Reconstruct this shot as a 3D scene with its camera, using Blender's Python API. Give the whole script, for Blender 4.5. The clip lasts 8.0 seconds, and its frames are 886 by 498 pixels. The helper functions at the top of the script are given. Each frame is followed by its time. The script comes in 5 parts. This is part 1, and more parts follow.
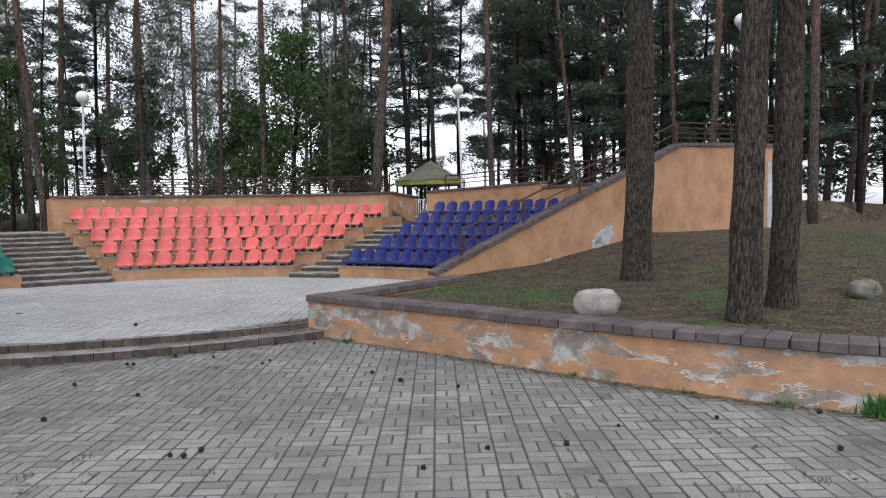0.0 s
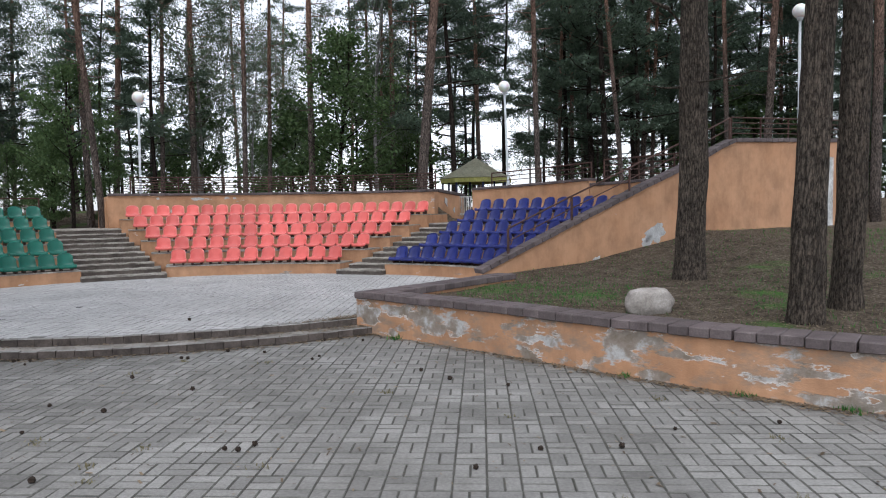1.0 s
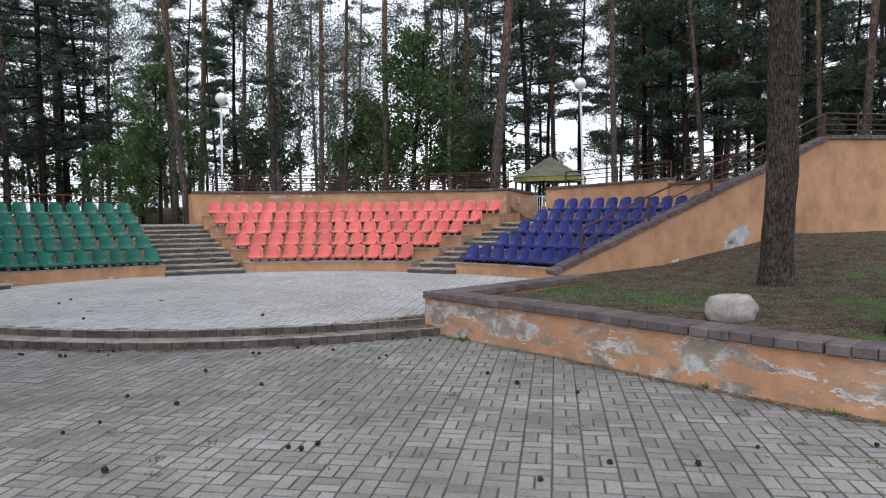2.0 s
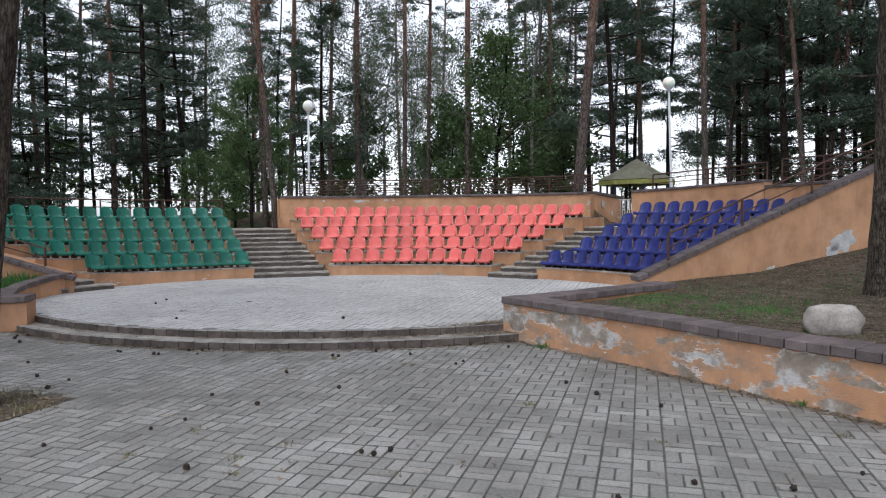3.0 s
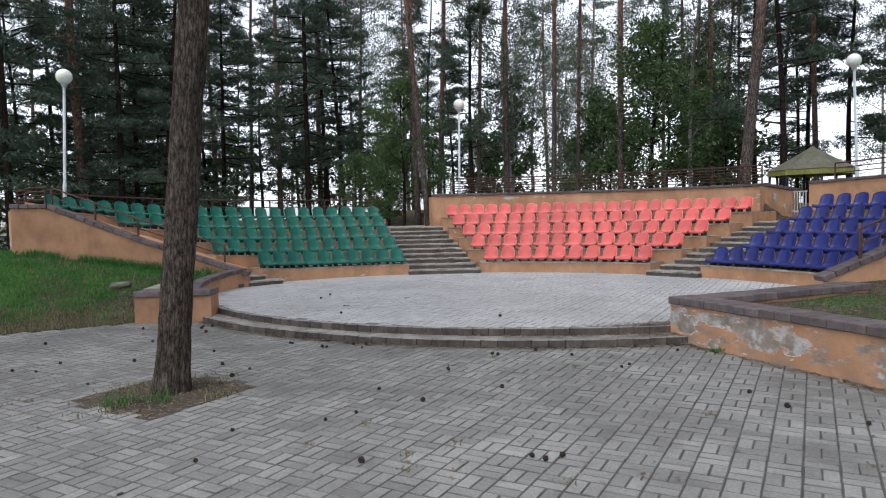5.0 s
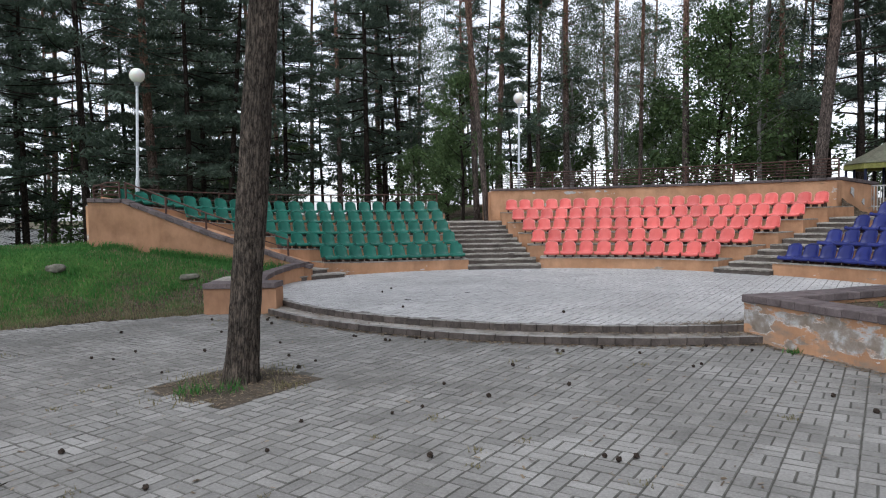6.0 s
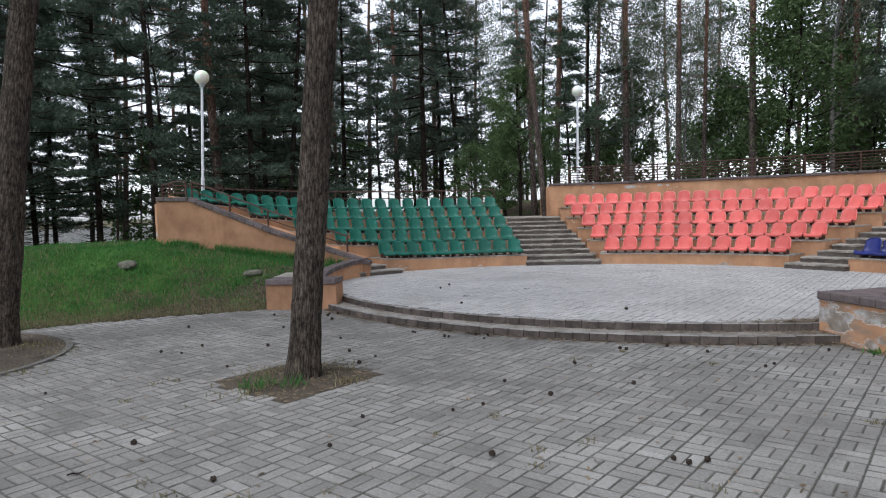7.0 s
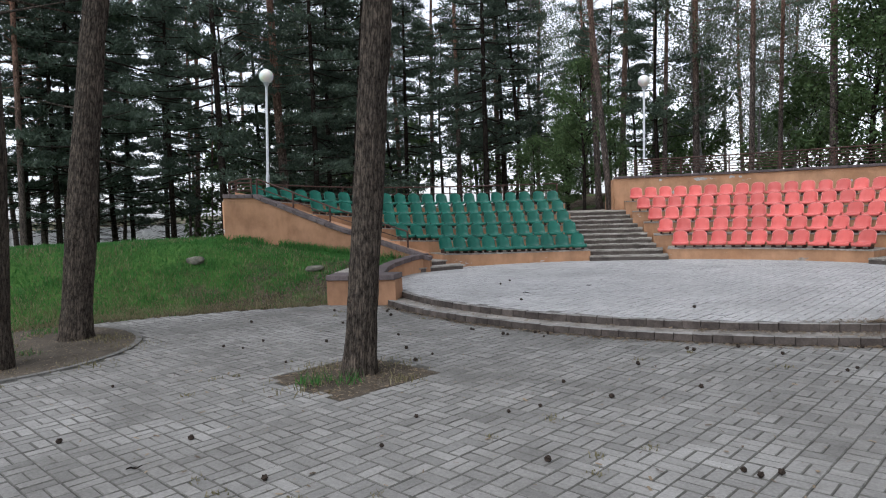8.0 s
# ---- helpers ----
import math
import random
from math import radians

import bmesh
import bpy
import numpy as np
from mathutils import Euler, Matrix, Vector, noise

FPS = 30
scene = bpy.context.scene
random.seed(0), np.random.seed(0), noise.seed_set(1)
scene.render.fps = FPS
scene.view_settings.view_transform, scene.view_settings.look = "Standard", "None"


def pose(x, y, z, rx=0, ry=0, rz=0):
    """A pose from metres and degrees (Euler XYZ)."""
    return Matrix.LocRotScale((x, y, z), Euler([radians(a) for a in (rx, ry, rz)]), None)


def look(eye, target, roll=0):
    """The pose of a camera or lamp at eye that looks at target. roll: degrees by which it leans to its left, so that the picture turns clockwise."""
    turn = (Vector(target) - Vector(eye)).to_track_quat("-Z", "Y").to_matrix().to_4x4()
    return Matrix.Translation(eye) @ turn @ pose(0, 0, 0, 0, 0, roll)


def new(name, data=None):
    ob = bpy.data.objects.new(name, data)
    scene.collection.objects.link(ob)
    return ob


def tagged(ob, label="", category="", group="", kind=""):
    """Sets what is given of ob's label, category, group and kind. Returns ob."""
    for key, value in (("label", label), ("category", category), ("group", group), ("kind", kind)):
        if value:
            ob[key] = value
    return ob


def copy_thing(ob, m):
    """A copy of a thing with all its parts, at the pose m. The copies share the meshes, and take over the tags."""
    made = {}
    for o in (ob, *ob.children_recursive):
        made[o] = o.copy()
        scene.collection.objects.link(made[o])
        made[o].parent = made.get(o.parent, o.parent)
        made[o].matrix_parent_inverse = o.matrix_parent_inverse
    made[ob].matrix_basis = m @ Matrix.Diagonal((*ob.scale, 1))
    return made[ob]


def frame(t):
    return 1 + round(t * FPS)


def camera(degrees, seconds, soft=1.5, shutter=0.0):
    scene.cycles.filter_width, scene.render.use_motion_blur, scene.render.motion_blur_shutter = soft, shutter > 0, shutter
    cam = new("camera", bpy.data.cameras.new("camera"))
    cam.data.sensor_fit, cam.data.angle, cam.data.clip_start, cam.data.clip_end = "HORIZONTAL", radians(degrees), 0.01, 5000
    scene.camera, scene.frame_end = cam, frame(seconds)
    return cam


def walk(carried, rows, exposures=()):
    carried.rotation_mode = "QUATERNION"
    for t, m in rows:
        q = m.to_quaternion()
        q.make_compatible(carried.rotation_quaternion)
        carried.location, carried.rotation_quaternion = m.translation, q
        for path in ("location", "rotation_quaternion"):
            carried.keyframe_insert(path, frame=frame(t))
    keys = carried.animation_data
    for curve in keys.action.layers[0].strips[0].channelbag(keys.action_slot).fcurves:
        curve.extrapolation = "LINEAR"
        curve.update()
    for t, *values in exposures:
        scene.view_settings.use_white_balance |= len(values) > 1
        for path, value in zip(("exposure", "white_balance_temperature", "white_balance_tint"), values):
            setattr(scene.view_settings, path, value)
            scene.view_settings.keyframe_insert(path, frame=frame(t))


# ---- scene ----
cam = camera(66.45, 8.0, soft=1.1)
PATH = [
    (0.0, pose(0.000, 0.000, 1.700, 87.01, 1.01, 0.00)),
    (0.5, pose(-0.043, 0.030, 1.694, 86.93, 1.15, 1.87)),
    (1.0, pose(-0.065, 0.053, 1.693, 86.88, 0.98, 3.70)),
    (1.5, pose(-0.055, 0.119, 1.698, 86.80, 0.68, 6.56)),
    (3.0, pose(0.013, 0.301, 1.711, 87.24, 0.56, 16.97)),
    (3.5, pose(0.005, 0.317, 1.708, 87.41, 0.69, 20.33)),
    (4.0, pose(-0.042, 0.342, 1.704, 87.52, 1.00, 23.52)),
    (4.5, pose(-0.132, 0.367, 1.708, 87.37, 1.25, 26.51)),
    (6.0, pose(-0.339, 0.379, 1.698, 86.86, 1.11, 33.89)),
    (6.5, pose(-0.378, 0.380, 1.693, 86.74, 1.38, 36.23)),
    (7.0, pose(-0.402, 0.409, 1.692, 86.64, 1.58, 38.64)),
    (7.5, pose(-0.426, 0.480, 1.693, 86.51, 1.89, 41.19)),
    (8.0, pose(-0.440, 0.572, 1.699, 86.35, 2.04, 44.03)),
]
walk(cam, PATH, exposures=[(0.0, 0.86, 6000, 11), (8.0, 0.86, 6000, 11)])

# ---- light: an overcast summer day ----
world = bpy.data.worlds.new("overcast_sky")
scene.world = world
world.use_nodes = True
wn, wl = world.node_tree.nodes, world.node_tree.links
sky = wn.new("ShaderNodeTexSky")
sky.sky_type = "NISHITA"
sky.sun_disc = False
sky.sun_elevation, sky.sun_rotation = radians(64), radians(180)
sky.air_density, sky.dust_density, sky.ozone_density = 1.0, 1.2, 1.5
grey = wn.new("ShaderNodeHueSaturation")
grey.inputs["Saturation"].default_value = 0.16
wl.new(sky.outputs[0], grey.inputs["Color"])
wl.new(grey.outputs[0], wn["Background"].inputs[0])
wn["Background"].inputs[1].default_value = 0.15
sun = new("sun", bpy.data.lights.new("sun", "SUN"))
sun.data.energy, sun.data.angle, sun.data.color = 0.8, radians(40), (1.0, 0.97, 0.93)
sun.matrix_world = look((0, 0, 0), (0.0, 0.438, -0.899))



# ---- materials ----
def material(name, rough=0.8, metal=0.0, spec=0.5):
    m = bpy.data.materials.new(name)
    m.use_nodes = True
    b = m.node_tree.nodes["Principled BSDF"]
    b.inputs["Roughness"].default_value, b.inputs["Metallic"].default_value = rough, metal
    b.inputs["Specular IOR Level"].default_value = spec
    return m, m.node_tree.nodes, m.node_tree.links, b


def ramp_of(n, stops):
    r = n.new("ShaderNodeValToRGB")
    while len(r.color_ramp.elements) < len(stops):
        r.color_ramp.elements.new(0.5)
    for e, (p, c) in zip(r.color_ramp.elements, stops):
        e.position, e.color = p, (*c, 1)
    return r


def noise_tex(n, l, scale, detail=5, rough=0.6, coords="Object", stretch=None):
    tex = n.new("ShaderNodeTexNoise")
    tex.inputs["Scale"].default_value, tex.inputs["Detail"].default_value, tex.inputs["Roughness"].default_value = scale, detail, rough
    co = n.new("ShaderNodeTexCoord") if coords == "Object" else n.new("ShaderNodeNewGeometry")
    src = co.outputs["Object"] if coords == "Object" else co.outputs["Position"]
    if stretch:
        mp = n.new("ShaderNodeMapping")
        mp.inputs["Scale"].default_value = stretch
        l.new(src, mp.inputs[0])
        src = mp.outputs[0]
    l.new(src, tex.inputs["Vector"])
    return tex


def mix_color(n, l, a, b, fac, mode="MIX"):
    m = n.new("ShaderNodeMix")
    m.data_type, m.blend_type = "RGBA", mode
    for sock, val in ((m.inputs[0], fac), (m.inputs[6], a), (m.inputs[7], b)):
        if hasattr(val, "is_linked"):
            l.new(val, sock)
        elif isinstance(val, tuple):
            sock.default_value = (*val, 1)
        else:
            sock.default_value = val
    return m.outputs[2]


def bump_from(n, l, b, height, strength, dist=0.01):
    bp = n.new("ShaderNodeBump")
    bp.inputs["Strength"].default_value, bp.inputs["Distance"].default_value = strength, dist
    l.new(height, bp.inputs["Height"])
    l.new(bp.outputs[0], b.inputs["Normal"])


def mottled(name, dark, light, scale, rough=0.85, bump=0.4, dist=0.01, coords="World", vary=0.0, fine=8.0, spec=0.3, island=False, stretch=None):
    """A surface of two tones in broad patches with a fine grain over them."""
    m, n, l, b = material(name, rough, 0, spec)
    big = noise_tex(n, l, scale, 6, 0.65, coords, stretch)
    r = ramp_of(n, [(0.32, dark), (0.68, light)])
    l.new(big.outputs[0], r.inputs[0])
    small = noise_tex(n, l, scale * fine, 4, 0.7, coords, stretch)
    g = ramp_of(n, [(0.3, (0.72, 0.72, 0.72)), (0.7, (1.15, 1.15, 1.15))])
    l.new(small.outputs[0], g.inputs[0])
    out = mix_color(n, l, r.outputs[0], g.outputs[0], 1.0, "MULTIPLY")
    if vary:
        info = n.new("ShaderNodeNewGeometry") if island else n.new("ShaderNodeObjectInfo")
        v = n.new("ShaderNodeMapRange")
        v.inputs["To Min"].default_value, v.inputs["To Max"].default_value = 1 - vary, 1 + vary
        l.new(info.outputs["Random Per Island"] if island else info.outputs["Random"], v.inputs["Value"])
        hsv = n.new("ShaderNodeHueSaturation")
        l.new(out, hsv.inputs["Color"])
        l.new(v.outputs[0], hsv.inputs["Value"])
        out = hsv.outputs[0]
    l.new(out, b.inputs["Base Color"])
    if bump:
        bump_from(n, l, b, small.outputs[0], bump, dist)
    return m


PAVER = mottled("grey_concrete_paver", (0.138, 0.130, 0.118), (0.298, 0.287, 0.268), 0.75, 0.85, 0.35, 0.004, vary=0.17, fine=55)
PAVER_FAR = mottled("grey_concrete_paver_joined", (0.138, 0.130, 0.118), (0.298, 0.287, 0.268), 0.75, 0.85, 0.35, 0.004, vary=0.18, fine=55, island=True)
# Stage blocks get a lighter grey than the plaza blocks.
PAVER_STAGE = mottled("pale_stage_paver", (0.345, 0.335, 0.32), (0.555, 0.54, 0.525), 0.45, 0.7, 0.3, 0.004, vary=0.09, fine=60, island=True)
# Paver sides and chamfers: joint shade and grime painted in, darker than the tops.
EDGE_SHADE_GRIME = mottled("shaded_grimy_paver_edge", (0.085, 0.082, 0.072), (0.19, 0.183, 0.165), 2.2, 0.95, 0.4, 0.004)
EDGE_SHADE_PALE = mottled("shaded_stage_paver_edge", (0.22, 0.21, 0.20), (0.44, 0.43, 0.41), 1.2, 0.95, 0.4, 0.004)
JOINT = mottled("sandy_joint", (0.055, 0.052, 0.045), (0.10, 0.095, 0.08), 3.0, 0.95, 0.4)
COPING = mottled("brown_grey_clinker", (0.080, 0.062, 0.060), (0.15, 0.12, 0.117), 5.0, 0.62, 0.3, 0.004, vary=0.2, fine=14)
CONCRETE = mottled("dark_concrete_step", (0.066, 0.054, 0.047), (0.165, 0.138, 0.118), 2.5, 0.92, 0.5, 0.008, fine=10)
SOIL = mottled("dry_needle_soil", (0.050, 0.040, 0.029), (0.125, 0.102, 0.076), 1.8, 0.95, 0.7, 0.03, fine=25)
RUST = mottled("brown_painted_steel", (0.05, 0.026, 0.02), (0.10, 0.05, 0.036), 9.0, 0.6, 0.2, 0.002, coords="Object")
GALV = mottled("pale_grey_painted_steel", (0.42, 0.44, 0.45), (0.55, 0.57, 0.58), 4.0, 0.5, 0.1, 0.002, coords="Object")
MOSSY = mottled("mossy_granite", (0.055, 0.06, 0.04), (0.24, 0.22, 0.18), 5.0, 0.95, 0.6, 0.02, fine=9)
BLOCK_TOP = mottled("pale_block_top", (0.16, 0.145, 0.13), (0.33, 0.315, 0.295), 4.0, 0.9, 0.4, 0.004, vary=0.15, fine=14)
BLOCK_FACE = mottled("dark_brown_block", (0.045, 0.036, 0.031), (0.125, 0.102, 0.088), 6.0, 0.85, 0.5, 0.006, vary=0.25, fine=10)
BOULDER = mottled("pale_granite", (0.22, 0.195, 0.17), (0.46, 0.42, 0.38), 5.0, 0.9, 0.6, 0.02, fine=9)


def plaster(name, flake, dark=(0.42, 0.225, 0.122), light=(0.525, 0.302, 0.175)):
    """Orange plaster with soft stains; flake: how much of it has come off to show grey render with chalky rims."""
    m, n, l, b = material(name, 0.9, 0, 0.2)
    big = noise_tex(n, l, 0.9, 5, 0.6, "World")
    r = ramp_of(n, [(0.3, dark), (0.7, light)])
    l.new(big.outputs[0], r.inputs[0])
    streak = noise_tex(n, l, 1.7, 7, 0.68, "World", (1.2, 1.2, 0.9))
    s = ramp_of(n, [(0.28, (0.66, 0.66, 0.67)), (0.6, (1.05, 1.05, 1.05))])
    l.new(streak.outputs[0], s.inputs[0])
    tone = mix_color(n, l, r.outputs[0], s.outputs[0], 1.0, "MULTIPLY")
    drip = noise_tex(n, l, 5.5, 6, 0.7, "World", (1, 1, 0.10))
    d = ramp_of(n, [(0.32, (0.93, 0.92, 0.91)), (0.50, (1.0, 1.0, 1.0)), (0.7, (1.03, 1.03, 1.03))])
    l.new(drip.outputs[0], d.inputs[0])
    tone = mix_color(n, l, tone, d.outputs[0], 1.0, "MULTIPLY")
    fine = noise_tex(n, l, 60, 4, 0.6, "World")
    if flake > 0.1:
        grime = noise_tex(n, l, 2.7, 8, 0.7, "World", (0.8, 0.8, 1.6))
        gr = ramp_of(n, [(0.50, (0, 0, 0)), (0.64, (0.75, 0.75, 0.75))])
        l.new(grime.outputs[0], gr.inputs[0])
        tone = mix_color(n, l, tone, (0.235, 0.19, 0.15), gr.outputs[0])
    if flake:
        patch = noise_tex(n, l, 2.3, 10, 0.64, "World", (0.8, 0.8, 2.1))
        cut = 0.66 - flake
        off = ramp_of(n, [(cut - 0.01, (0, 0, 0)), (cut + 0.035, (0.92, 0.92, 0.92))])
        rim = ramp_of(n, [(cut - 0.012, (0, 0, 0)), (cut, (1, 1, 1)), (cut + 0.012, (0.5, 0.5, 0.5)), (cut + 0.026, (0, 0, 0))])
        render_tone = noise_tex(n, l, 3.2, 6, 0.7, "World")
        grey_r = ramp_of(n, [(0.35, (0.17, 0.145, 0.115)), (0.5, (0.27, 0.24, 0.205)), (0.6, (0.47, 0.475, 0.47))])
        white = noise_tex(n, l, 2.4, 4, 0.6, "World")
        chalk = ramp_of(n, [(0.47, (0, 0, 0)), (0.58, (1, 1, 1))])
        l.new(white.outputs[0], chalk.inputs[0])
        for x in (off, rim):
            l.new(patch.outputs[0], x.inputs[0])
        l.new(render_tone.outputs[0], grey_r.inputs[0])
        tone = mix_color(n, l, tone, grey_r.outputs[0], off.outputs[0])
        amount = mix_color(n, l, rim.outputs[0], chalk.outputs[0], 1.0, "MULTIPLY")
        tone = mix_color(n, l, tone, (0.62, 0.62, 0.60), amount)
        dent = mix_color(n, l, fine.outputs[1], off.outputs[0], 0.75, "SUBTRACT")
        bump_from(n, l, b, dent, 0.5, 0.012)
    else:
        bump_from(n, l, b, fine.outputs[0], 0.25, 0.004)
    l.new(tone, b.inputs["Base Color"])
    return m


PLASTER = plaster("orange_plaster", 0.02)
PLASTER_PLAIN = plaster("orange_plaster_sound", -0.04)
# Darker copy of the plaster: tree shade, with some grime, put into its colour.
PLASTER_SHADED_GRIMY = plaster("orange_plaster_shaded_grimy", 0.0, (0.30, 0.165, 0.092), (0.42, 0.235, 0.138))
PLASTER_TOP = plaster("orange_plaster_chipped", -0.02)
PLASTER_FLAKED = plaster("orange_plaster_flaked", 0.14)
ROAD = mottled("pale_dusty_concrete", (0.30, 0.30, 0.29), (0.50, 0.50, 0.48), 0.6, 0.9, 0.3, 0.01, fine=20)
TREAD_TAN = mottled("dusty_tan_paving", (0.19, 0.17, 0.145), (0.42, 0.39, 0.35), 3.2, 0.95, 0.5, 0.008, fine=14)
CONCRETE_LIGHT = mottled("pale_concrete", (0.15, 0.133, 0.112), (0.43, 0.395, 0.345), 3.0, 0.92, 0.5, 0.008, fine=8)


def bank_soil():
    """Soil under pines: brown needle litter with patches of grass, lusher to the west."""
    m, n, l, b = material("bank_of_grass_and_soil", 0.95, 0, 0.1)
    a = noise_tex(n, l, 0.55, 6, 0.65, "World")
    fine = noise_tex(n, l, 22, 5, 0.7, "World")
    soil = ramp_of(n, [(0.32, (0.038, 0.029, 0.021)), (0.5, (0.108, 0.085, 0.061)), (0.68, (0.23, 0.190, 0.146))])
    l.new(fine.outputs[0], soil.inputs[0])
    turf = ramp_of(n, [(0.3, (0.032, 0.092, 0.020)), (0.7, (0.085, 0.19, 0.048))])
    l.new(fine.outputs[0], turf.inputs[0])
    geo = n.new("ShaderNodeNewGeometry")
    sep = n.new("ShaderNodeSeparateXYZ")
    l.new(geo.outputs["Position"], sep.inputs[0])
    west = n.new("ShaderNodeMapRange")
    west.inputs["From Min"].default_value, west.inputs["From Max"].default_value = -11.6, -13.6
    west.inputs["To Min"].default_value, west.inputs["To Max"].default_value = -0.08, 0.30
    l.new(sep.outputs["X"], west.inputs["Value"])
    north = n.new("ShaderNodeMapRange")
    north.inputs["From Min"].default_value, north.inputs["From Max"].default_value = 12.0, 15.0
    north.inputs["To Min"].default_value, north.inputs["To Max"].default_value = 0.0, -0.35
    l.new(sep.outputs["Y"], north.inputs["Value"])
    sides = n.new("ShaderNodeMath")
    l.new(west.outputs[0], sides.inputs[0])
    l.new(north.outputs[0], sides.inputs[1])
    add = n.new("ShaderNodeMath")
    l.new(a.outputs[0], add.inputs[0])
    l.new(sides.outputs[0], add.inputs[1])
    mask = ramp_of(n, [(0.47, (0, 0, 0)), (0.60, (1, 1, 1))])
    l.new(add.outputs[0], mask.inputs[0])
    clods = noise_tex(n, l, 3.4, 6, 0.7, "World")
    dark = ramp_of(n, [(0.34, (0.5, 0.48, 0.46)), (0.6, (1.12, 1.12, 1.12))])
    l.new(clods.outputs[0], dark.inputs[0])
    floor_tone = mix_color(n, l, soil.outputs[0], dark.outputs[0], 1.0, "MULTIPLY")
    swell = noise_tex(n, l, 1.1, 5, 0.65, "World")
    tint = ramp_of(n, [(0.34, (0.72, 0.62, 0.6)), (0.62, (1.25, 1.12, 1.0))])
    l.new(swell.outputs[0], tint.inputs[0])
    turf_tone = mix_color(n, l, turf.outputs[0], tint.outputs[0], 1.0, "MULTIPLY")
    l.new(mix_color(n, l, floor_tone, turf_tone, mask.outputs[0]), b.inputs["Base Color"])
    bump_from(n, l, b, fine.outputs[0], 1.0, 0.05)
    return m


BANK = bank_soil()


def seat_plastic(name, dark, light):
    m, n, l, b = material(name, 0.38, 0, 0.4)
    big = noise_tex(n, l, 3.0, 4, 0.6)
    r = ramp_of(n, [(0.3, dark), (0.7, light)])
    l.new(big.outputs[0], r.inputs[0])
    info = n.new("ShaderNodeObjectInfo")
    v = n.new("ShaderNodeMapRange")
    v.inputs["To Min"].default_value, v.inputs["To Max"].default_value = 0.86, 1.14
    l.new(info.outputs["Random"], v.inputs["Value"])
    hsv = n.new("ShaderNodeHueSaturation")
    l.new(r.outputs[0], hsv.inputs["Color"])
    l.new(v.outputs[0], hsv.inputs["Value"])
    l.new(hsv.outputs[0], b.inputs["Base Color"])
    fine = noise_tex(n, l, 90, 3, 0.5)
    bump_from(n, l, b, fine.outputs[0], 0.12, 0.002)
    return m


RED = seat_plastic("faded_coral_plastic", (0.52, 0.082, 0.070), (0.66, 0.14, 0.118))
GREEN = seat_plastic("dark_green_plastic", (0.002, 0.076, 0.050), (0.005, 0.118, 0.080))
# Seat rims: the edge highlight painted in as a paler plastic.
RED_RIM = seat_plastic("highlit_coral_rim", (0.66, 0.20, 0.175), (0.76, 0.31, 0.275))
GREEN_RIM = seat_plastic("highlit_green_rim", (0.008, 0.13, 0.092), (0.02, 0.20, 0.145))
BLUE_RIM = seat_plastic("highlit_blue_rim", (0.016, 0.024, 0.135), (0.030, 0.044, 0.20))
BLUE = seat_plastic("dark_blue_plastic", (0.010, 0.014, 0.105), (0.018, 0.027, 0.165))


def bark(name, low, high, split):
    """Pine bark: deep grey plates low down that turn orange and flaky higher up."""
    m, n, l, b = material(name, 0.95, 0, 0.15)
    co = n.new("ShaderNodeTexCoord")
    mp = n.new("ShaderNodeMapping")
    mp.inputs["Scale"].default_value = (21, 21, 2.6)
    l.new(co.outputs["Object"], mp.inputs[0])
    vor = n.new("ShaderNodeTexVoronoi")
    vor.feature = "DISTANCE_TO_EDGE"
    vor.inputs["Scale"].default_value = 1.6
    wob = noise_tex(n, l, 9, 7, 0.75, "Object", (1, 1, 0.5))
    off = mix_color(n, l, mp.outputs[0], wob.outputs[1], 1.0, "ADD")
    l.new(off, vor.inputs["Vector"])
    crack = ramp_of(n, [(0.0, (0.30, 0.28, 0.27)), (0.13, (0.85, 0.85, 0.85)), (0.4, (1.1, 1.1, 1.1))])
    l.new(vor.outputs[0], crack.inputs[0])
    sep = n.new("ShaderNodeSeparateXYZ")
    l.new(co.outputs["Object"], sep.inputs[0])
    hgt = n.new("ShaderNodeMapRange")
    hgt.inputs["From Min"].default_value, hgt.inputs["From Max"].default_value = split, split + 5
    l.new(sep.outputs["Z"], hgt.inputs["Value"])
    base = mix_color(n, l, low, high, hgt.outputs[0])
    patch = noise_tex(n, l, 2.4, 5, 0.65)
    pr = ramp_of(n, [(0.3, (0.7, 0.7, 0.7)), (0.7, (1.25, 1.22, 1.2))])
    l.new(patch.outputs[0], pr.inputs[0])
    c1 = mix_color(n, l, base, crack.outputs[0], 1.0, "MULTIPLY")
    c2 = mix_color(n, l, c1, pr.outputs[0], 1.0, "MULTIPLY")
    furrow = noise_tex(n, l, 30, 8, 0.78, "Object", (1, 1, 0.42))
    fr = ramp_of(n, [(0.38, (0.24, 0.23, 0.22)), (0.5, (0.85, 0.85, 0.85)), (0.64, (1.55, 1.48, 1.42))])
    l.new(furrow.outputs[0], fr.inputs[0])
    c3 = mix_color(n, l, c2, fr.outputs[0], 1.0, "MULTIPLY")
    l.new(c3, b.inputs["Base Color"])
    relief = mix_color(n, l, vor.outputs[0], furrow.outputs[0], 0.65)
    bump_from(n, l, b, relief, 1.0, 0.07)
    return m


BARK = bark("pine_bark", (0.128, 0.107, 0.087), (0.200, 0.125, 0.090), 5.0)
BARK_TALL = bark("tall_pine_bark", (0.165, 0.138, 0.122), (0.31, 0.190, 0.140), 3.5)
BARK_DARK = bark("spruce_bark", (0.045, 0.036, 0.030), (0.060, 0.045, 0.036), 8.0)


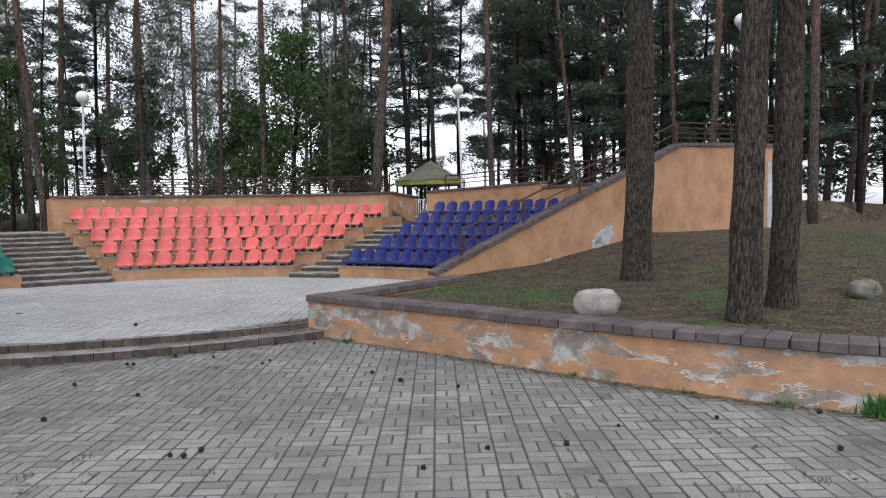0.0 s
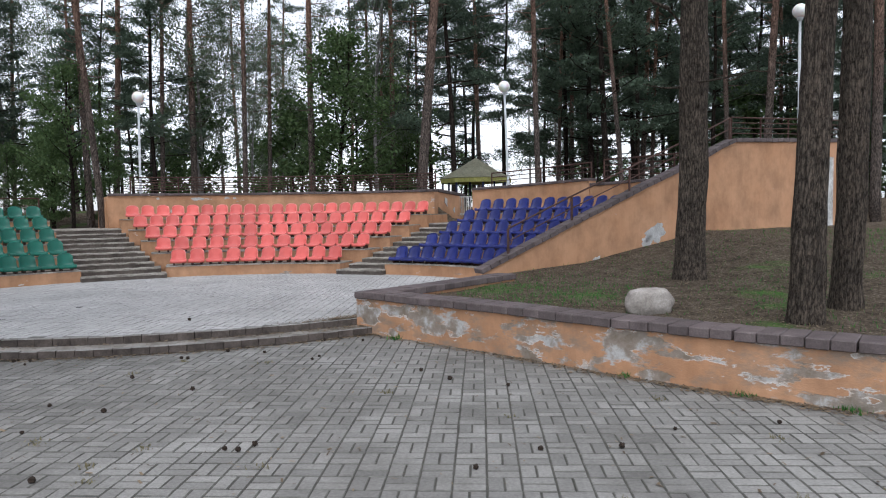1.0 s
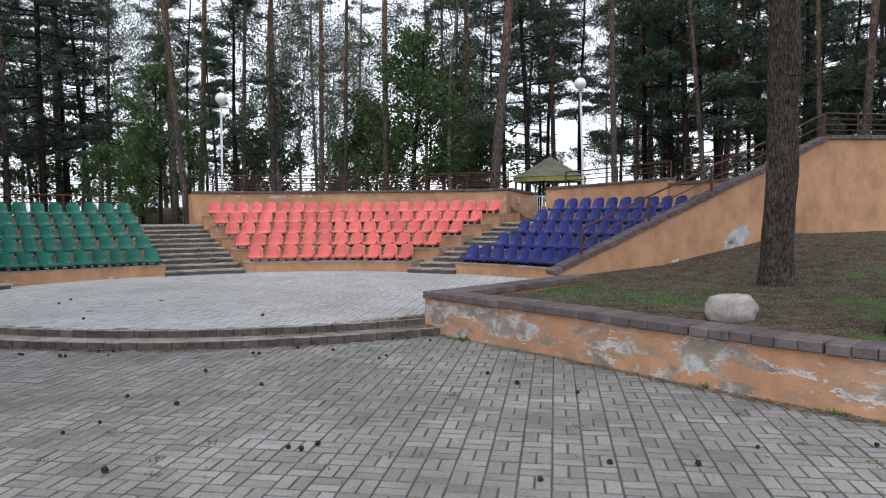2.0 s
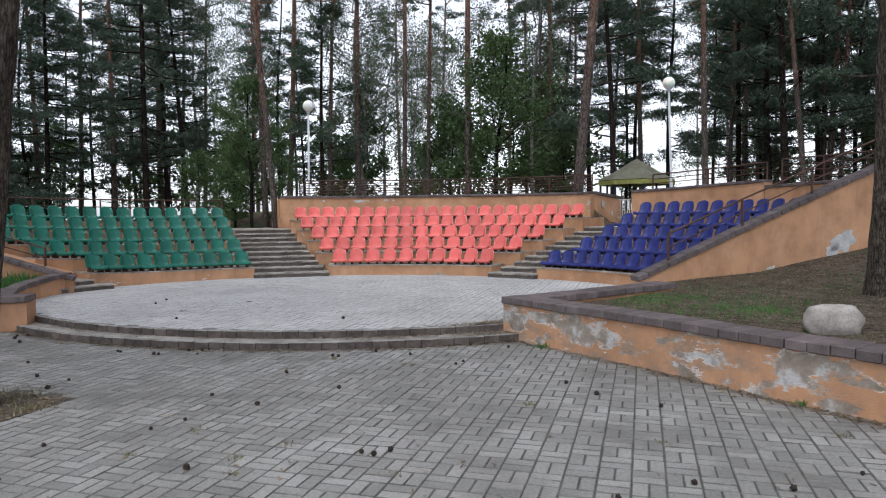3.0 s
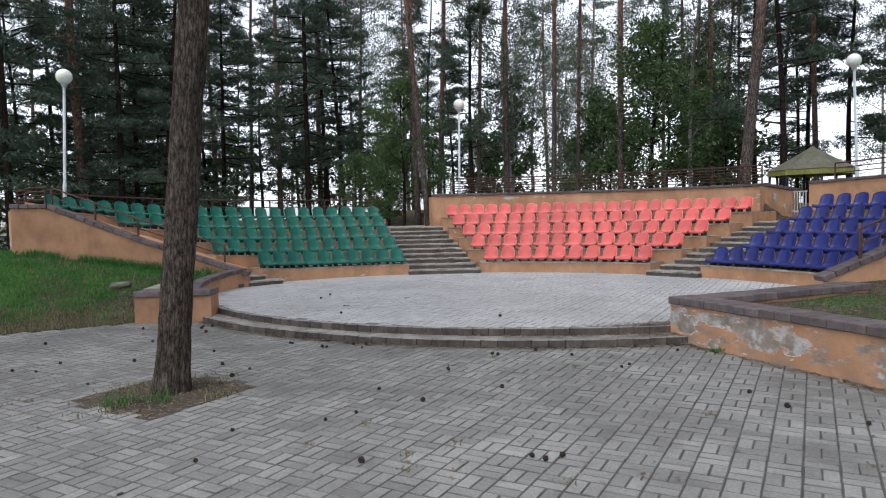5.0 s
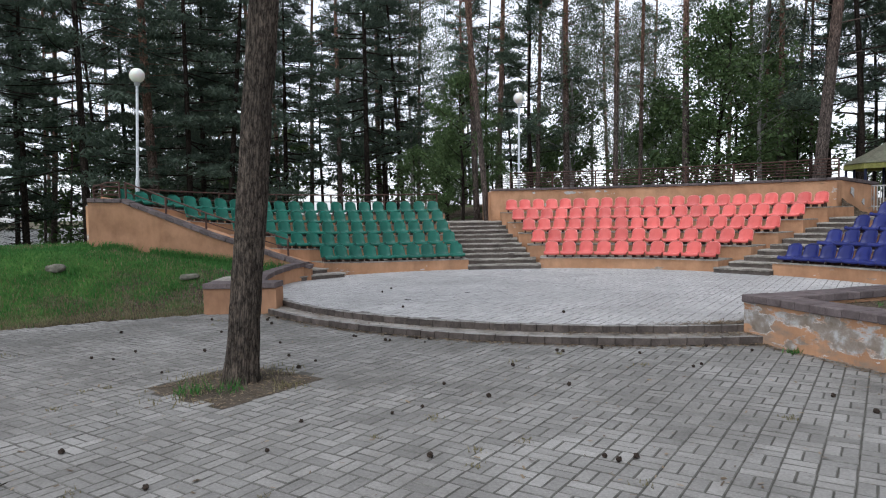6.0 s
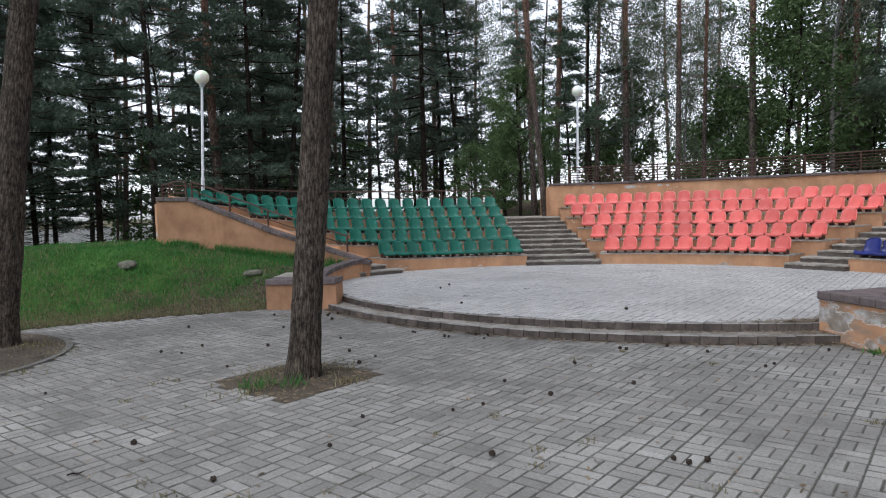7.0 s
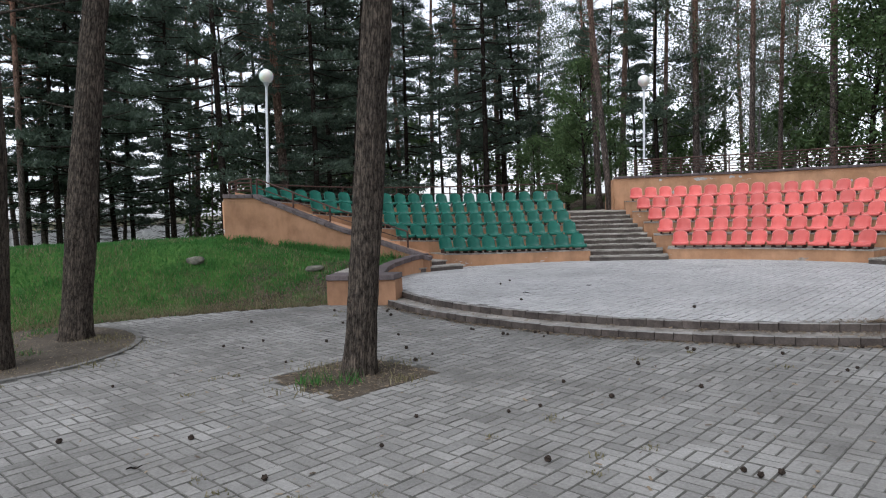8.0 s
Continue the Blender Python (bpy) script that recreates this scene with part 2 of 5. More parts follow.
def leaf_material(name, dark, light, trans=0.35):
    m, n, l, b = material(name, 0.6, 0, 0.25)
    geo = n.new("ShaderNodeNewGeometry")
    r = ramp_of(n, [(0.0, dark), (1.0, light)])
    l.new(geo.outputs["Random Per Island"], r.inputs[0])
    l.new(r.outputs[0], b.inputs["Base Color"])
    t = n.new("ShaderNodeBsdfTranslucent")
    l.new(r.outputs[0], t.inputs["Color"])
    mx = n.new("ShaderNodeMixShader")
    mx.inputs[0].default_value = trans
    l.new(b.outputs[0], mx.inputs[1])
    l.new(t.outputs[0], mx.inputs[2])
    l.new(mx.outputs[0], n["Material Output"].inputs["Surface"])
    return m


NEEDLE = leaf_material("pine_needles", (0.046, 0.070, 0.050), (0.115, 0.160, 0.105))
NEEDLE_DARK = leaf_material("spruce_needles", (0.040, 0.060, 0.046), (0.096, 0.130, 0.090))
BIRCH_LEAF = leaf_material("birch_leaves", (0.085, 0.110, 0.068), (0.165, 0.200, 0.130))
BROAD_LEAF = leaf_material("linden_leaves", (0.050, 0.092, 0.032), (0.115, 0.170, 0.065))
GRASS = leaf_material("grass_blades", (0.030, 0.108, 0.022), (0.088, 0.235, 0.055), 0.4)
DRY_GRASS = leaf_material("dry_grass_blades", (0.115, 0.105, 0.05), (0.26, 0.225, 0.13), 0.3)
LITTER = leaf_material("needle_litter", (0.065, 0.045, 0.028), (0.24, 0.18, 0.115), 0.0)
BIRCH_BARK = mottled("birch_bark", (0.10, 0.09, 0.08), (0.34, 0.33, 0.31), 2.0, 0.85, 0.3, 0.01, coords="Object", fine=6, stretch=(1, 1, 3))
FILLER = mottled("pale_filler", (0.36, 0.35, 0.33), (0.55, 0.55, 0.54), 6.0, 0.95, 0.6, 0.01)
JOINT_PALE = mottled("pale_joint", (0.12, 0.115, 0.105), (0.19, 0.18, 0.165), 3.0, 0.95, 0.4)
CONE = mottled("dark_pine_cone", (0.016, 0.011, 0.008), (0.045, 0.030, 0.020), 30, 0.9, 0.6, 0.004, coords="Object")
CANVAS = mottled("khaki_canvas", (0.24, 0.235, 0.17), (0.36, 0.35, 0.26), 1.5, 0.85, 0.2, 0.004)
YELLOW = mottled("olive_yellow_canvas", (0.20, 0.20, 0.055), (0.30, 0.29, 0.09), 2.0, 0.8, 0.1, 0.004)
NAVY = mottled("dark_blue_paint", (0.012, 0.016, 0.045), (0.02, 0.028, 0.07), 5.0, 0.5, 0.1, 0.002)
WHITE = mottled("chipped_white_paint", (0.30, 0.29, 0.27), (0.66, 0.66, 0.64), 3.0, 0.8, 0.4, 0.006)


def opal():
    m, n, l, b = material("opal_glass", 0.25, 0, 0.5)
    b.inputs["Base Color"].default_value = (0.80, 0.80, 0.74, 1)
    b.inputs["Subsurface Weight"].default_value = 0.3
    return m


OPAL = opal()


# ---- building helpers ----
def link_mesh(name, mesh, material, parent=None, label=""):
    if material and not mesh.materials:
        mesh.materials.append(material)
    ob = new(name, mesh)
    if parent:
        ob.parent = parent
    if label:
        ob["label"] = label
    return ob


def part(name, bm, material, parent=None, label="", smooth=False):
    me = bpy.data.meshes.new(name)
    bmesh.ops.recalc_face_normals(bm, faces=bm.faces)
    bm.to_mesh(me)
    bm.free()
    if smooth:
        for p in me.polygons:
            p.use_smooth = True
    return link_mesh(name, me, material, parent, label)


def empty(name, m, label, category, group="", kind=""):
    ob = new(name)
    ob.empty_display_size = 0.2
    ob.matrix_world = m
    return tagged(ob, label, category, group, kind)


def prism(bm, outline, z0, z1):
    """A solid over a flat outline; z0 and z1 are heights, or a height for each corner."""
    n = len(outline)
    lo = z0 if isinstance(z0, (list, tuple)) else [z0] * n
    hi = z1 if isinstance(z1, (list, tuple)) else [z1] * n
    a = [bm.verts.new((*p[:2], z)) for p, z in zip(outline, lo)]
    b = [bm.verts.new((*p[:2], z)) for p, z in zip(outline, hi)]
    for i in range(n):
        j = (i + 1) % n
        bm.faces.new((a[i], a[j], b[j], b[i]))
    bm.faces.new(b)
    bm.faces.new(a[::-1])
    return bm


def box(bm, x0, x1, y0, y1, z0, z1, m=None):
    made = bmesh.ops.create_cube(bm, size=1)["verts"]
    for v in made:
        v.co = Vector((x0 + (v.co.x + 0.5) * (x1 - x0), y0 + (v.co.y + 0.5) * (y1 - y0), z0 + (v.co.z + 0.5) * (z1 - z0)))
        if m:
            v.co = m @ v.co
    return made


def tube(bm, points, radius, sides=8):
    """A round bar along points; radius is one number or one for each point."""
    pts = [Vector(p) for p in points]
    radii = radius if isinstance(radius, (list, tuple)) else [radius] * len(pts)
    rings = []
    for i, (p, r) in enumerate(zip(pts, radii)):
        way = (pts[min(i + 1, len(pts) - 1)] - pts[max(i - 1, 0)]).normalized()
        side = way.orthogonal() if abs(way.z) < 0.9 else Vector((1, 0, 0))
        side = (side - way * side.dot(way)).normalized()
        up = way.cross(side)
        rings.append([bm.verts.new(p + (side * math.cos(a) + up * math.sin(a)) * r) for a in (math.tau * k / sides for k in range(sides))])
    for a, b in zip(rings, rings[1:]):
        for k in range(sides):
            bm.faces.new((a[k], a[(k + 1) % sides], b[(k + 1) % sides], b[k]))
    bm.faces.new(rings[0][::-1])
    bm.faces.new(rings[-1])


# ---- the plan ----
CX, CY = -5.15, 9.95          # centre of the seating arcs
STAGE = 0.19                  # height of the round stage
TREAD = 0.345


def at(r, phi, z=None):
    """A point of the seating by its radius and its angle, counted from ahead to the left."""
    a = radians(phi)
    p = (CX - r * math.sin(a), CY + r * math.cos(a))
    return p if z is None else (*p, z)


def arc_outline(r0, r1, f0, f1, seg):
    """Outline of a ring sector; f0 and f1 may be pairs for the inner and outer radius."""
    i0, o0 = f0 if isinstance(f0, tuple) else (f0, f0)
    i1, o1 = f1 if isinstance(f1, tuple) else (f1, f1)
    inner = [at(r0, i0 + (i1 - i0) * k / seg) for k in range(seg + 1)]
    outer = [at(r1, o0 + (o1 - o0) * k / seg) for k in range(seg + 1)]
    return inner, outer


def arc_block(bm, r0, r1, f0, f1, z0, z1, seg=12):
    inner, outer = arc_outline(r0, r1, f0, f1, seg)
    cols = []
    for p, q in zip(inner, outer):
        cols.append([bm.verts.new((*p, z0)), bm.verts.new((*q, z0)), bm.verts.new((*q, z1)), bm.verts.new((*p, z1))])
    for a, b in zip(cols, cols[1:]):
        for k in range(4):
            bm.faces.new((a[k], a[(k + 1) % 4], b[(k + 1) % 4], b[k]))
    bm.faces.new(cols[0][::-1])
    bm.faces.new(cols[-1])
    return bm



# ---- ground ----
EAST_WALL = [(-1.95, 9.6), (0.02, 8.05), (1.2, 7.02), (2.15, 6.28), (2.95, 5.74), (4.6, 4.75), (8.0, 3.0), (14.0, 0.5)]
GRASS_EDGE = [(-10.3, 7.78), (-11.29, 6.29), (-11.97, 4.66), (-12.35, 3.0), (-12.3, 1.0), (-11.5, -3.0), (-10.0, -12.0)]
RAMP_W0, RAMP_W1 = (-11.5, 11.5), (-15.94, 8.832)


def seg_distance(p, a, b):
    ax, ay, bx, by = *a, *b
    dx, dy = bx - ax, by - ay
    t = max(0, min(1, ((p[0] - ax) * dx + (p[1] - ay) * dy) / (dx * dx + dy * dy)))
    return math.hypot(p[0] - ax - t * dx, p[1] - ay - t * dy)


def inside(p, poly):
    odd = False
    for (x0, y0), (x1, y1) in zip(poly, poly[1:] + poly[:1]):
        if (y0 > p[1]) != (y1 > p[1]) and p[0] < (x1 - x0) * (p[1] - y0) / (y1 - y0) + x0:
            odd = not odd
    return odd


SEATING = [at(12.15, -58 + 150 * k / 40) for k in range(41)] + [(-15.9, 9.1), (-11.6, 11.7)] + [at(6.6, 80 - 135 * k / 20) for k in range(21)]
COURT = [(-1.75, 9.66), (0.17, 8.2), (1.35, 7.15), (2.3, 6.42), (3.1, 5.88), (4.7, 4.9), (8.1, 3.15), (14.1, 0.65), (20, -25), (-20, -25)] + GRASS_EDGE[::-1] + [(-10.6, 9.0), (-11.5, 10.2), (-11.9, 11.3)] + [at(7.5, 86 - 143 * k / 30) for k in range(31)] + [at(5.8, -57), (0.16, 12.2), (-1.62, 9.72)]


def smooth(t):
    t = max(0.0, min(1.0, t))
    return t * t * (3 - 2 * t)


def ground_height(x, y):
    """The land: a bank on either side of the court and a terrace behind the seats."""
    p = (x, y)
    dx, dy = x - CX, y - CY
    r, phi = math.hypot(dx, dy), math.degrees(math.atan2(-dx, dy))
    n = (x - 0.08) * 0.6 + (y - 8.3) * 0.8
    along, off = dx * 0.857 + dy * 0.515, max(dx * 0.515 - dy * 0.857, 0)
    crest = float(np.interp(along, (5.8, 6.3, 8.3, 9.9, 11.7, 15, 26), (0.47, 0.48, 0.60, 0.87, 1.17, 1.17, 1.2)))
    right = 0.405 + (crest - 0.405) * max(n, 0) / (max(n, 0) + off + 1e-6)
    if y < 3:
        right *= smooth((y + 20) / 23)
    d = min(seg_distance(p, a, b) for a, b in zip(GRASS_EDGE, GRASS_EDGE[1:]))
    left = 0.012 + 1.04 * smooth(d / 4.4) * (1 if y > 4 else smooth((y + 10) / 14)) - 2.1 * smooth((d - 6.5) / 17)
    run = (x - RAMP_W0[0]) * -0.856 + (y - RAMP_W0[1]) * -0.516
    left = min(left, 0.40 + 0.125 * max(run, 0))
    behind = 1.9 + 0.15 * math.sin(x * 0.3) * math.sin(y * 0.27)
    side_w = (RAMP_W1[0] - RAMP_W0[0]) * (y - RAMP_W0[1]) - (RAMP_W1[1] - RAMP_W0[1]) * (x - RAMP_W0[0])
    if x < -5 and side_w > -1.3 or (x < -5 and y < 8):
        return left
    if phi < -55.5 or y < 8:
        return right
    for mid, half in ((35.8, 6.5), (-20.8, 4.5)):
        behind -= 0.52 * smooth((half - abs(phi - mid)) / 1.5) * (1 - smooth((r - 15) / 6))
    back = behind - 0.3 * smooth((r - 20) / 25)
    if x < -13:
        w = max(smooth((y - 16 - 0.6 * max(0, -18 - x)) / 9), smooth((x + 15.9) / 1.6))
        return left + (back - left) * w
    return back


def ground_sheet():
    bm = bmesh.new()
    xs = [-700, -250, -120, -70, -50, -40, -34, -30, -27, -24, -22, -20, -19] + [-18.2 + 0.2 * i for i in range(145)] + [11.2, 12, 13, 14.5, 16, 18, 22, 28, 36, 50, 90, 250, 700]
    ys = [-700, -150, -60, -25, -12, -8] + [-5, -3, -1.5, -0.5, 0.3] + [1 + 0.2 * i for i in range(112)] + [24, 25, 26.5, 28, 30, 34, 40, 50, 70, 120, 300, 900]
    grid = []
    for y in ys:
        row = []
        for x in xs:
            z = ground_height(x, y) + 0.03 * noise.noise((x * 0.8, y * 0.8, 0))
            p = (x, y)
            if inside(p, COURT) or inside(p, SEATING):
                z = -0.3
            row.append(bm.verts.new((x, y, z)))
        grid.append(row)
    for a, b in zip(grid, grid[1:]):
        for i in range(len(xs) - 1):
            bm.faces.new((a[i], a[i + 1], b[i + 1], b[i]))
    ob = part("ground", bm, BANK, None, smooth=True)
    return tagged(ob, "wooded bank of green grass and dry needle-strewn soil", "ground", kind="structure")


ground = ground_sheet()

# a pale road beyond the wood, and the fence along it
bm = prism(bmesh.new(), [(-62, -40), (-39, -40), (-39, 27), (-62, 41)], -1.3, -0.93)
tagged(part("road", bm, ROAD), "pale dusty concrete road beyond the western wood", "road", kind="structure")
fence = empty("fence", pose(-61, -20, -0.95), "pale grey concrete fence of flat panels along the road", "fence")
for k in range(24):
    bm = bmesh.new()
    box(bm, -0.09, 0.09, 2.5 * k - 0.09, 2.5 * k + 0.09, 0, 2.1)
    bmesh.ops.bevel(bm, geom=list(bm.edges), offset=0.02, segments=1, affect="EDGES")
    part("post", bm, WHITE, fence, "whitewashed post")
    bm = bmesh.new()
    box(bm, -0.03, 0.03, 2.5 * k + 0.1, 2.5 * k + 2.4, 0.12, 1.85)
    for z in (0.7, 1.27):
        box(bm, -0.045, 0.045, 2.5 * k + 0.14, 2.5 * k + 2.36, z - 0.03, z + 0.03)
    part("panel", bm, ROAD, fence)

# bed of the paved plaza
PLAZA = [(20, -25), (14.1, 0.6), (8.1, 3.1), (4.7, 4.85), (3.1, 5.83), (2.3, 6.37), (1.35, 7.1), (0.17, 8.15), (-1.6, 9.7), (-3.0, 10.5), (-9.6, 9.6)] + GRASS_EDGE[:6] + [(-14, -6), (-14, -25)]
PIT = (-6.52, -5.26, 4.16, 5.43)
BED = (-10.85, 2.5, 2.1, 2.0)
bm = prism(bmesh.new(), PLAZA, -0.2, -0.0065)
plaza = tagged(part("plaza_floor", bm, JOINT), "plaza paved with grey concrete blocks in basket weave", "paving", kind="structure")

SX, SY, SR = -6.47, 15.46, 7.37   # circle of the stage's front edge


def stage_point(grow, deg):
    """A point on the stage's front edge; deg counts from straight ahead of the camera to the right."""
    a = radians(deg)
    return (SX + (SR + grow) * math.sin(a), SY - (SR + grow) * math.cos(a))


STAGE_ARC = (-31, 40.5)
STAGE_OUT = [stage_point(-0.1, STAGE_ARC[0] + 71.5 * k / 40) for k in range(41)] + [(-1.75, 10.2), (0.1, 12.5)] + [at(7.2, -58 + 140 * k / 40) for k in range(41)] + [(-11.8, 11.5), (-11.45, 10.5), (-10.85, 9.6), (-10.3, 9.05)]
bm = prism(bmesh.new(), STAGE_OUT, -0.1, STAGE - 0.0065)
stage = tagged(part("stage_floor", bm, JOINT_PALE), "round raised stage paved with grey concrete blocks", "stage", kind="structure")

# two curved steps up to the stage, edged with dark blocks
for level, grow in ((STAGE, 0.0), (0.098, TREAD)):
    root = empty("stage_step", Matrix(), "curved low step edged with dark brown blocks", "step", kind="structure")
    lo, hi = (STAGE_ARC if grow == 0 else (-33, 42.5))
    bm = bmesh.new()
    seg = 48
    ring = []
    for k in range(seg + 1):
        d = lo + (hi - lo) * k / seg
        ring.append((stage_point(grow - 0.065, d), stage_point(grow - 0.7, d)))
    for (a, b), (c, e) in zip(ring, ring[1:]):
        prism(bm, [a, c, e, b], -0.05, level - 0.012)
    part("core", bm, TREAD_TAN, root)
    count = int(radians(hi - lo) * (SR + grow) / 0.212)
    wide = radians(hi - lo) * (SR + grow) / count - 0.005
    bm = bmesh.new()
    made = box(bm, -wide / 2, wide / 2, -0.075, 0.0, -0.1, 0.0)
    bmesh.ops.bevel(bm, geom=list(bm.edges), offset=0.005, segments=1, affect="EDGES")
    for v in bm.verts:
        v.co += Vector((random.uniform(-1, 1), random.uniform(-1, 1), random.uniform(-1, 1))) * 0.0025
    block = bpy.data.meshes.new("edge_block")
    # Upward faces take the paler material, all others the dark one.
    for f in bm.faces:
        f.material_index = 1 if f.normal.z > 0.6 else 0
    bm.to_mesh(block)
    bm.free()
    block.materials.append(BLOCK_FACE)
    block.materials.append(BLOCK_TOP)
    for k in range(count):
        d = lo + (hi - lo) * (k + 0.5) / count
        x, y = stage_point(grow, d)
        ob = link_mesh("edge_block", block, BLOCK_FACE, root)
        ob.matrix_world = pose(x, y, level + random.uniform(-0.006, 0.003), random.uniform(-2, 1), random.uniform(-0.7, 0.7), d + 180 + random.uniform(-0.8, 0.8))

# ---- seating terraces ----
ROW_R = [7.03 + 0.85 * k for k in range(5)]
ROW_Z = [0.46 + 0.295 * k for k in range(5)]
RED_L, RED_R = [24.4, 27.0, 28.6, 30.3, 31.2], [-11.3, -14.4, -16.2, -17.5, -18.7]
GRN_R = [39.6, 40.1, 40.6, 40.8, 41.0]
BLU_L = [-21.4, -24.3, -25.1, -25.6, -26.1]
GRN_L = [70.8, 76.5, 81.0, 85.8, 92.5]
BLU_R = [-51.0, -54.0, -56.0, -57.0, -57.5]


def green_rise(phi):
    return 0.0000029 * max(phi - 41, 0) ** 3


def rise_all(bm, rise):
    for v in bm.verts:
        if v.co.z > 0.1:
            v.co.z += rise(math.degrees(math.atan2(-(v.co.x - CX), v.co.y - CY)))


def terrace(name, left, right, label, rise=None):
    root = empty(name, Matrix(), label, "terrace", kind="structure")
    for k in range(5):
        r1 = ROW_R[k] + 0.85 if k < 4 else 12.0
        bm = arc_block(bmesh.new(), ROW_R[k], r1, right[k], left[k], -0.1, ROW_Z[k] - 0.021, 24)
        cap = arc_block(bmesh.new(), ROW_R[k] - 0.025, r1 - 0.03, right[k], left[k], ROW_Z[k] - 0.020, ROW_Z[k] + 0.004, 24)
        if rise:
            rise_all(bm, rise)
            rise_all(cap, rise)
        tier = part("tier", bm, PLASTER, root)
        part("slab", cap, CONCRETE_LIGHT, tier, "pale dusty weathered concrete slab")
    return root


terrace("terrace_red", RED_L, RED_R, "orange plastered seating terrace with five concrete tiers")
terrace("terrace_green", GRN_L, GRN_R, "orange plastered seating terrace with five tiers", green_rise)
terrace("terrace_blue", BLU_L, [-58.0] * 5, "orange plastered seating terrace beside a ramp wall")

# sloping strip between the green rows and the side wall
bm = bmesh.new()
u = (Vector(RAMP_W1) - Vector(RAMP_W0)).normalized()
side = Vector((-u.y, u.x)) * -1
for k in range(9):
    a, b = 0.3 + 0.52 * k, 0.3 + 0.52 * (k + 1)
    p, q = Vector(RAMP_W0) + u * a + side * 0.21, Vector(RAMP_W0) + u * b + side * 0.21
    w = 1.3
    prism(bm, [p, q, q + side * w, p + side * w], -0.1, [0.50 + 0.345 * a, 0.50 + 0.345 * b, 0.40 + 0.345 * b, 0.40 + 0.345 * a])
tagged(part("ramp_strip", bm, PLASTER), "sloping plastered strip beside the green seats", "ramp", kind="structure")


def flight(name, lefts, rights, label):
    root = empty(name, Matrix(), label, "stairs", kind="structure")
    for k in range(10):
        u = min(k * 0.45, 4)
        i = min(int(u), 3)
        w = u - i
        lf, rf = lefts[i] + (lefts[i + 1] - lefts[i]) * w, rights[i] + (rights[i + 1] - rights[i]) * w
        ra = 6.82 + 0.41 * k
        rb = ra + 0.7 if k < 9 else 13.8
        z = STAGE + 0.118 * (k + 1)
        bm = arc_block(bmesh.new(), ra + 0.02, rb, rf - 0.2, lf + 0.2, -0.1, z - 0.034, 6)
        cap = arc_block(bmesh.new(), ra, rb, rf - 0.2, lf + 0.2, z - 0.033, z, 14)
        for v in cap.verts:
            v.co += Vector((random.uniform(-1, 1), random.uniform(-1, 1), random.uniform(-1, 1))) * 0.009
        # Step bodies take the darker concrete, treads the paler one.
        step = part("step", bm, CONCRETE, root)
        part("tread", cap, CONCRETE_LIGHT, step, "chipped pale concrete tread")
    return root


flight("stairs_west", GRN_R, RED_L, "worn grey concrete steps between green and coral seats")
flight("stairs_east", RED_R, BLU_L, "worn grey concrete steps between coral and blue seats")

# three short steps at the foot of the green side wall
root = empty("stairs_side", Matrix(), "short worn concrete steps beside the green seats", "stairs", kind="structure")
for k in range(3):
    bm = arc_block(bmesh.new(), 6.6 + 0.34 * k, 8.0, 68.2 + 2.4 * k, 79, -0.1, STAGE + 0.105 * (k + 1) - 0.03, 8)
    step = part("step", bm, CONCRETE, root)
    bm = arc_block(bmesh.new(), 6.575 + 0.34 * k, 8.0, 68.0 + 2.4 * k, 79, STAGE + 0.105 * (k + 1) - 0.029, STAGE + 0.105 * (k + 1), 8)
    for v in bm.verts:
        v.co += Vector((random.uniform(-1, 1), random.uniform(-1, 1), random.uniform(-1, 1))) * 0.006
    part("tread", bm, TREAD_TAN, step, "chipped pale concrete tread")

# ---- walls with their copings ----
def brick_mesh(length, width, height, inset=0.009):
    bm = bmesh.new()
    box(bm, -length / 2, length / 2, -width / 2, width / 2, 0, height)
    bmesh.ops.bevel(bm, geom=list(bm.edges), offset=inset, segments=1, affect="EDGES")
    me = bpy.data.meshes.new("coping_brick")
    bm.to_mesh(me)
    bm.free()
    return me


COPING_W = 0.40
BRICKS = {}


def coping_run(parent, p, q, width=COPING_W, height=0.095, pitch=0.212):
    """Bricks end to end from p to q along the middle of a wall's top; joints stay dark."""
    p, q = Vector(p), Vector(q)
    d = q - p
    count = max(1, round(d.length / pitch))
    size = round(d.length / count - 0.007, 3)
    key = (size, width, height)
    if key not in BRICKS:
        BRICKS[key] = brick_mesh(size, width, height)
    yaw = math.degrees(math.atan2(d.y, d.x))
    tilt = -math.degrees(math.atan2(d.z, math.hypot(d.x, d.y)))
    for k in range(count):
        c = p + d * ((k + 0.5) / count)
        ob = link_mesh("coping_brick", BRICKS[key], COPING, parent)
        ob.matrix_world = pose(c.x, c.y, c.z + random.uniform(-0.004, 0.004), random.uniform(-0.5, 0.5), tilt + random.uniform(-0.3, 0.3), yaw + random.uniform(-0.6, 0.6))


